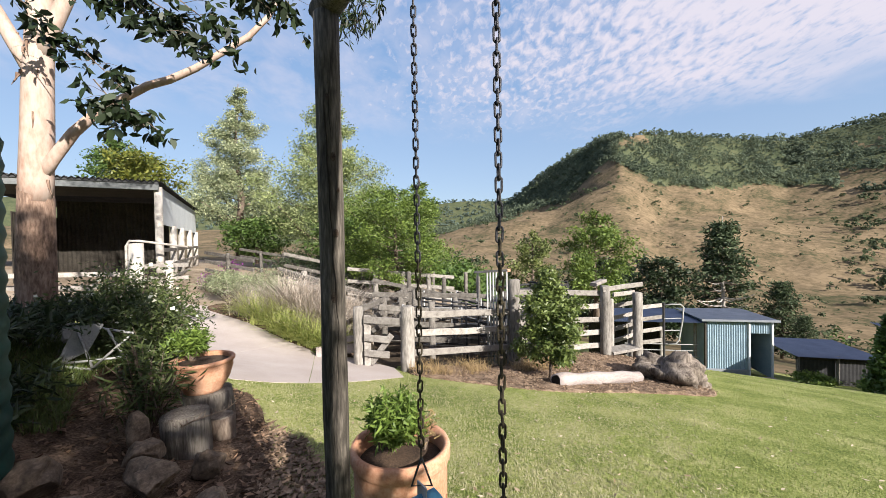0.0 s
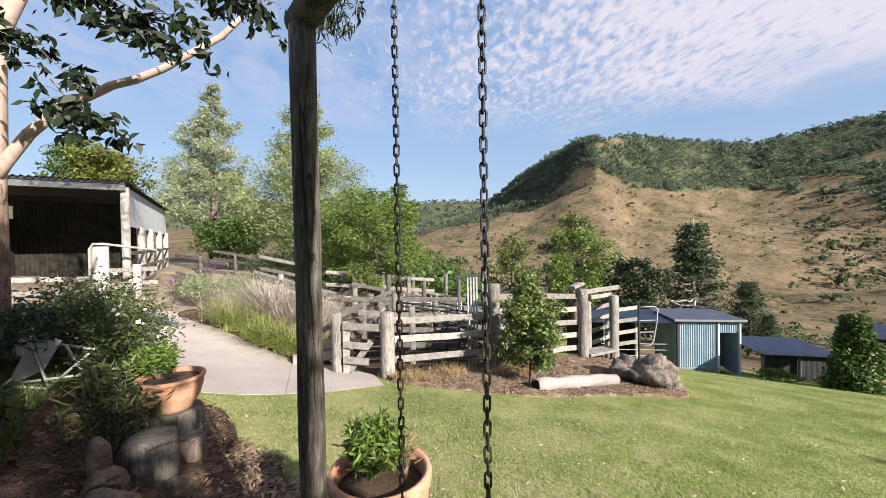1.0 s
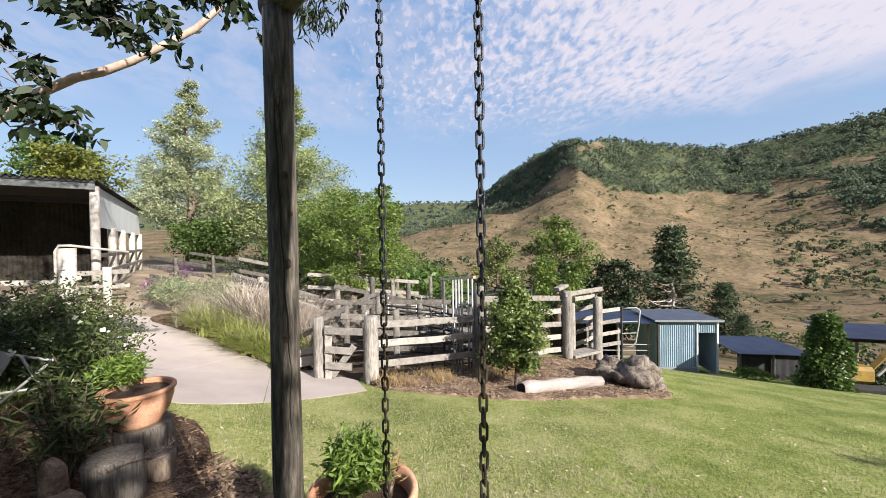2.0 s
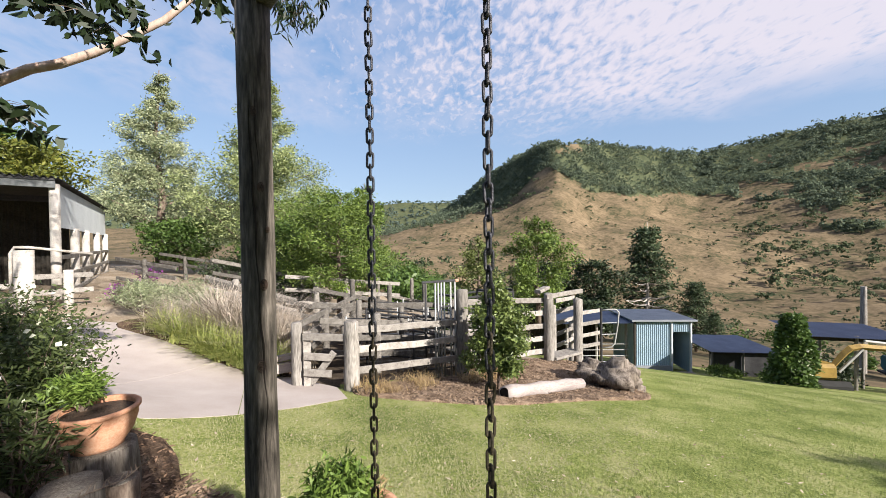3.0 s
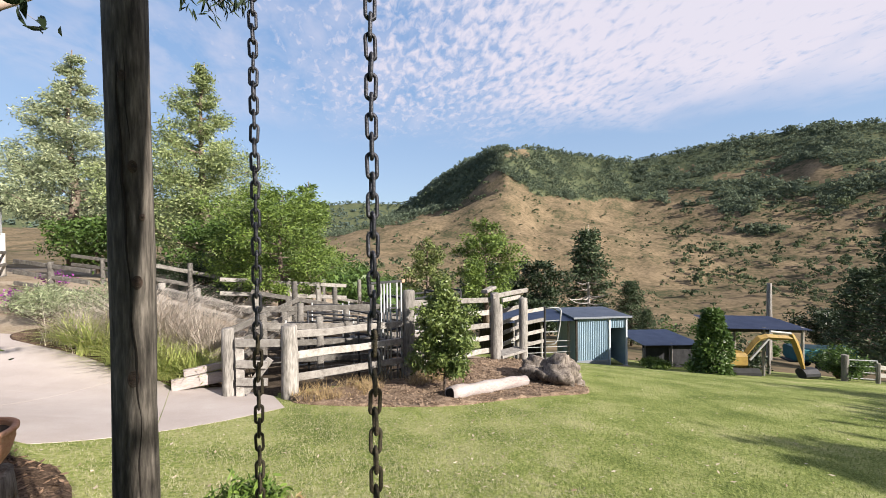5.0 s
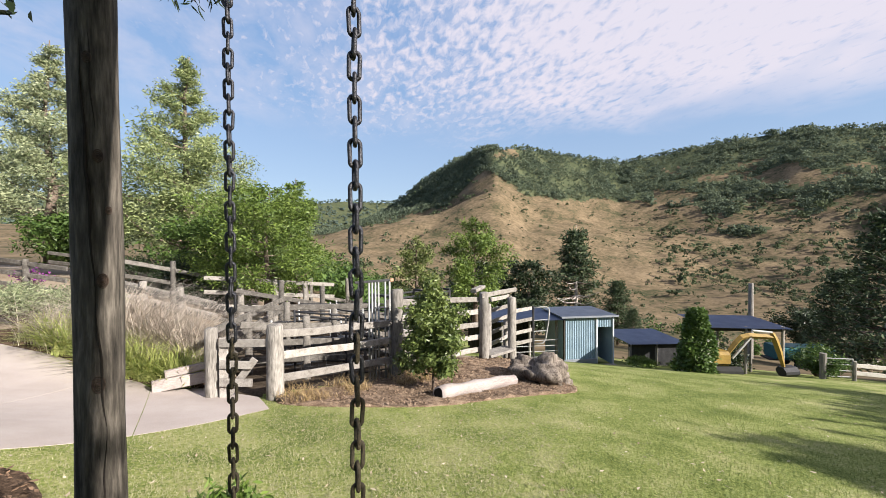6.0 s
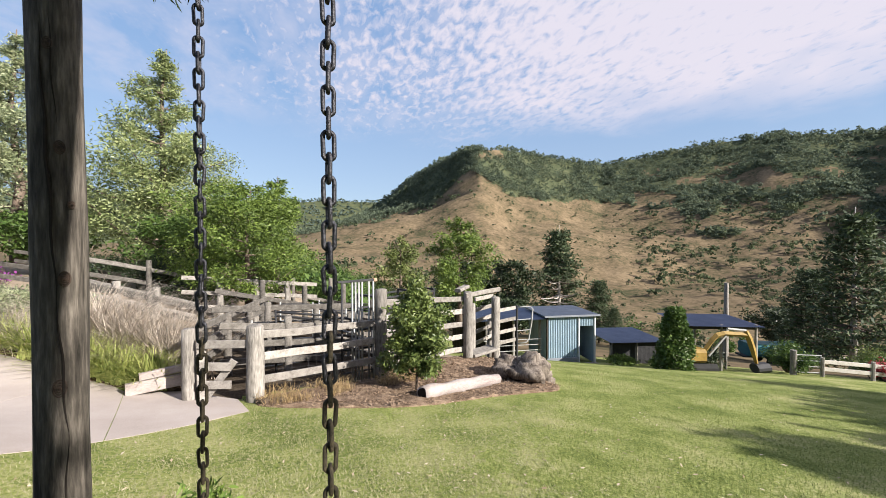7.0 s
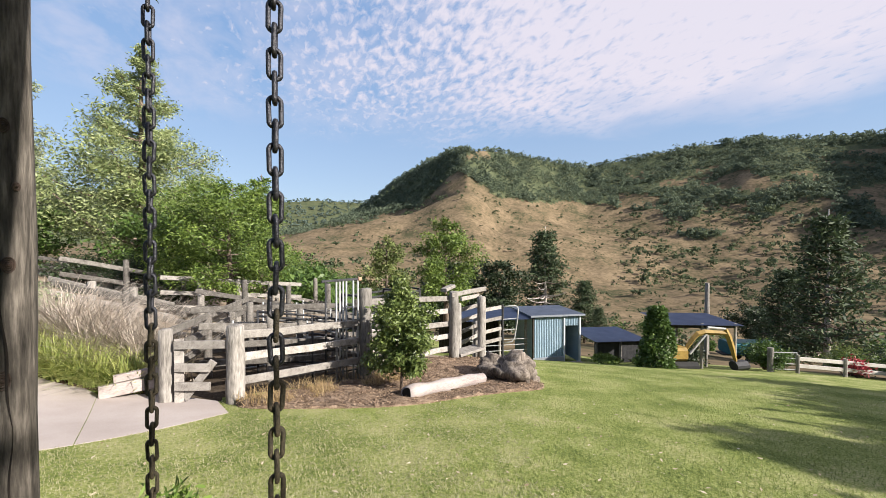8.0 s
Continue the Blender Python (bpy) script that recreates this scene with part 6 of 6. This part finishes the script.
def flower_spike():
    o = (-2.05, 3.1, yard(-2.05, 3.1) + 0.02)
    t = thing("flower_spike", o, "arching dry brown flower spike over the stump", "plant")
    stem = [(0, 0, 0), (0.12, -0.02, 0.22), (0.3, -0.02, 0.30), (0.5, 0.0, 0.36), (0.62, 0.02, 0.46)]
    part("stem", Mesh().tube(stem, [0.007, 0.006, 0.005, 0.004, 0.002], 6), M_BARK, t)
    pods = Mesh()
    for i in range(14):
        k = 1.2 + 2.7 * i / 13
        p = Vector(stem[int(k)]).lerp(Vector(stem[int(k) + 1]), k % 1)
        pods.tube([p, p + Vector((random.uniform(-0.01, 0.02), random.uniform(-0.03, 0.03), 0.035))], [0.005, 0.002], 5)
    part("seed_pod", pods, M_BARK, t)["kind"] = "stuff"


flower_spike()


SHADE_GRASS = [(-4.7, 4.7), (-3.5, 4.7), (-3.2, 3.7), (-2.75, 3.1), (-3.0, 2.85), (-3.6, 2.8), (-4.8, 3.2)]
v, q = blades(scatter(SHADE_GRASS, 16000, 44), 0.13, 0.009, 0.9, 0.03)
tagged(new("shade_grass", array_mesh("shade_grass", v, q, L_GARDEN)), "rough dark green grass in the shade of the gum", "grass", kind="stuff")


def camp_chair():
    x, y = -3.36, 3.93
    z = yard(x, y) + 0.06
    t = thing("folding_chair", (x, y, z), "toppled folding camp chair with grey frame and pale canvas", "chair", rz=12)
    for a, b in (((-0.05, 0, 0.42), (0.06, 0.02, 0.03)), ((0.2, 0, 0.4), (0.33, 0.02, 0.1)), ((-0.28, 0.3, 0.42), (0.42, -0.05, 0.36)), ((-0.2, 0, 0.1), (0.33, 0.02, 0.12)), ((0.06, 0, 0.03), (0.42, 0, 0.36)), ((-0.2, -0.05, 0.1), (0.06, 0.02, 0.02)), ((-0.28, 0.3, 0.42), (-0.1, 0.25, 0.05))):
        part("frame_tube", Mesh().tube([a, b], 0.011, 10), M_STEEL, t, smooth=True)
    part("canvas_seat", Mesh().add([(-0.06, 0.02, 0.46), (0.14, 0.05, 0.44), (0.02, 0.03, 0.2), (-0.25, 0.02, 0.06), (-0.06, 0.03, 0.455), (0.14, 0.06, 0.435), (0.02, 0.04, 0.195), (-0.25, 0.03, 0.055)],
         [(0, 1, 2, 3), (7, 6, 5, 4), (0, 4, 5, 1), (1, 5, 6, 2), (2, 6, 7, 3), (3, 7, 4, 0)]), M_CANVAS, t, "pale slack canvas seat")
    part("arm_pad", Mesh().tube([(-0.33, 0.3, 0.42), (-0.31, 0.28, 0.3), (-0.29, 0.26, 0.26)], [0.045, 0.05, 0.04], 10), M_CANVAS, t, "white arm pad")


camp_chair()
pebbles = []
for i in range(260):
    a, r = random.uniform(0, math.tau), random.random() ** 0.5
    px_, py_ = -4.35 + 0.75 * r * math.cos(a), 4.25 + 0.35 * r * math.sin(a)
    s_ = random.uniform(0.03, 0.075)
    pebbles.append((px_, py_, yard(px_, py_) + 0.02 + 0.05 * (1 - r), s_, s_))
M_PEBBLE = mat("pale_pebble", ((0.2, 0.2, 0.2), (0.4, 0.4, 0.4), (0.55, 0.55, 0.54)), 8, 60, 0.85, 0.3, vary=0.3, per="island")
clumps("pebble_pile", pebbles, M_PEBBLE, "low heap of pale grey pebbles under the gum")["category"] = "pebbles"


def tank():
    x, y, r = -2.99, 2.22, 0.6
    z = yard(x, y) - 0.15
    t = thing("water_tank", (x, y, z), "dark green corrugated rainwater tank", "water tank")
    H = 2.35 - z
    prof = [(r + 0.008 * math.sin(i * 1.6), H * 0.88 * i / 60) for i in range(61)]
    part("wall", Mesh().lathe(prof, 48), M_GREEN, t, smooth=True)
    part("lid", Mesh().lathe([(r, H * 0.88), (r * 0.96, H * 0.93), (r * 0.5, H), (0, H * 1.01)], 48), M_GREEN, t, smooth=True)


tank()


# ---- flax bed by the path ----
BEDL = smooth_outline([(-1.9, 8.35), (-3.2, 8.75), (-4.4, 9.4), (-5.5, 9.95), (-6.6, 10.6), (-6.0, 12.0), (-4.2, 11.6), (-2.4, 10.4)], 2)
draped("planting_bed", BEDL, 0.03, M_MULCH, "planting bed beside the concrete path", "ground", 0.25, 0.05)
FRONT = [(-2.2, 8.5), (-3.1, 8.75), (-4.35, 9.4), (-5.4, 10.05), (-5.2, 10.7), (-4.2, 10.2), (-3.2, 9.6), (-2.25, 9.2)]
for i, (x, y) in enumerate(scatter(FRONT, 84, 21)):
    v, q = blades([(x + random.gauss(0, 0.05), y + random.gauss(0, 0.05)) for _ in range(60)], 0.62, 0.036, 1.05, 0.02, bend=1.0, seg=4)
    v = v - np.array((x, y, yard(x, y)))
    t = new("flax_clump", array_mesh("flax_clump", v, q, L_FLAX))
    t.location = (x, y, yard(x, y))
    tagged(t, "clump of strappy green and straw-tipped leaves", "plant", "clumps by the path")
BACK = [(-2.1, 9.0), (-3.0, 9.5), (-4.0, 10.1), (-4.6, 11.2), (-3.2, 11.0), (-2.0, 10.2)]
for i, (x, y) in enumerate(scatter(BACK, 44, 22)):
    v, q = blades([(x + random.gauss(0, 0.12), y + random.gauss(0, 0.12)) for _ in range(70)], 1.15, 0.022, 1.35, 0.02, bend=0.35, seg=4)
    v = v - np.array((x, y, yard(x, y)))
    t = new("dry_thicket", array_mesh("dry_thicket", v, q, L_STALK))
    t.location = (x, y, yard(x, y))
    tagged(t, "thicket of dry grey-brown flower stalks", "plant", "dry stalks")
for i, (x, y) in enumerate(scatter(FRONT, 12, 25)):
    v, q = blades([(x + random.gauss(0, 0.1), y + random.gauss(0, 0.1)) for _ in range(70)], 0.8, 0.011, 1.1, 0.02, bend=0.4, seg=4)
    v = v - np.array((x, y, yard(x, y)))
    t = new("straw_clump", array_mesh("straw_clump", v, q, L_STALK))
    t.location = (x, y, yard(x, y))
    tagged(t, "straw-coloured dead stalks among the strappy leaves", "plant", "dry stalks")
for x, y, h, w in ((-6.4, 11.6, 1.0, 1.6), (-5.6, 12.2, 1.1, 1.7), (-7.2, 12.8, 0.8, 1.3), (-5.0, 11.6, 0.7, 1.3)):
    bush("grey_shrub", x, y, yard(x, y), h, w, 3200, (0.09, 0.02), L_SILVER, "soft grey-green shrub behind the path", stems=34)
# Added dark bushes stand in for the trees' shaded undersides.
for x, y, h, w in ((-7.0, 18.6, 1.5, 2.6), (-5.2, 18.0, 1.6, 2.6), (-3.8, 16.2, 1.3, 2.2)):
    bush("skirt_shade_bush", x, y, yard(x, y), h, w, 3000, (0.11, 0.045), L_DARK, "dark bush added for the shaded skirts of the yard trees", stems=30)
bush("purple_shrub", -7.9, 13.0, yard(-7.9, 13.0), 0.6, 0.6, 350, (0.07, 0.04), L_PURPLE, "purple-flowered shrub at the stable rails", stems=16)
bush("purple_shrub", -8.6, 15.8, yard(-8.6, 15.8), 1.0, 1.0, 260, (0.09, 0.05), L_PURPLE, "purple-flowered shrub behind the rails", stems=20)
e = thing("sleeper_edging", (-2.6, 8.25, yard(-2.6, 8.25)), "pale timber sleeper edging beside the path", "edging")
part("sleeper", Mesh().beam((-0.05, -0.05, 0.1), (0.75, 0.30, 0.1), 0.09, 0.2), M_LOG, e)
part("sleeper", Mesh().beam((0.1, 0.05, 0.26), (0.8, 0.36, 0.3), 0.09, 0.12), M_LOG, e)
boulder("garden_rock", -4.3, 11.4, yard(-4.3, 11.4) + 0.2, (0.34, 0.28, 0.3), M_GREYROCK, "pale rock among the garden plants", 5, 0.3)
boulder("garden_rock", -5.0, 11.3, yard(-5.0, 11.3) + 0.15, (0.3, 0.25, 0.28), M_GREYROCK, "pale rock among the garden plants", 6, 0.3)
for i, (x, y) in enumerate([(-0.55, 7.42), (-0.4, 7.5), (-0.62, 7.55), (-0.3, 7.4), (-0.48, 7.62)]):
    boulder("stone", x, y, yard(x, y) + 0.05, (0.09, 0.08, 0.07), M_ROCK, "small dark stone at the foot of the post", i + 30, 0.3, 2, "rock", "stones by the post")

# ---- hedge and lower garden ----
for x, y, h, w, mt in ((15.6, 16.4, 0.5, 1.6, L_BRIGHT), (17.0, 15.2, 0.5, 1.4, L_BRIGHT), (20.6, 11.6, 1.2, 1.6, L_MID), (24.6, 10.4, 1.1, 1.8, L_MID), (25.6, 9.0, 1.5, 2.4, L_MID), (27.5, 8.4, 1.8, 2.6, L_DARK), (24.6, 8.4, 0.9, 1.6, L_OLIVE), (28, 10, 1.8, 3, L_DARK), (22.0, 12.6, 1.6, 2.0, L_MID), (19.2, 14.6, 1.4, 1.8, L_DARK), (25.5, 11.0, 1.6, 2.2, L_OLIVE)):
    bush("garden_shrub", x, y, yard(x, y), h, w, 2600, (0.13, 0.06), mt, "leafy shrub below the lawn", stems=30)
bush("red_shrub", 23.4, 9.8, yard(23.4, 9.8), 1.0, 1.1, 900, (0.14, 0.05), L_RED, "shrub with red bracts by the fence", stems=18)


# ---- unseen trees added behind the camera to cast shade on lawn and bed ----
for x, y, h, w, n, leaf in ((12.1, -4.8, 4.9, 3.2, 22000, (0.28, 0.14)), (11.0, -6.0, 4.5, 3.5, 22000, (0.28, 0.14)), (19.9, -4.3, 5.7, 5.6, 30000, (0.42, 0.22)), (17.4, -5.8, 5.4, 5.8, 30000, (0.42, 0.22))):
    leafy_tree("shade_tree", x, y, h, w, L_MID, n, leaf, "unseen tree added to throw shade across the lawn", start=0.06, taper=0.0, limbs=44, clump=0.2)
random.seed(41)
rng = np.random.default_rng(77)
leafy_tree("shade_tree", 1.30, -4.46, 7.0, 4.6, L_MID, 9500, (0.24, 0.11), "unseen tree added to shade the raised bed", start=0.25, taper=0.1)
leafy_tree("shade_tree", 1.44, -1.28, 2.7, 1.55, L_MID, 6000, (0.12, 0.06), "small unseen tree added to cast a round shadow on the lawn", start=0.15, taper=0.3)
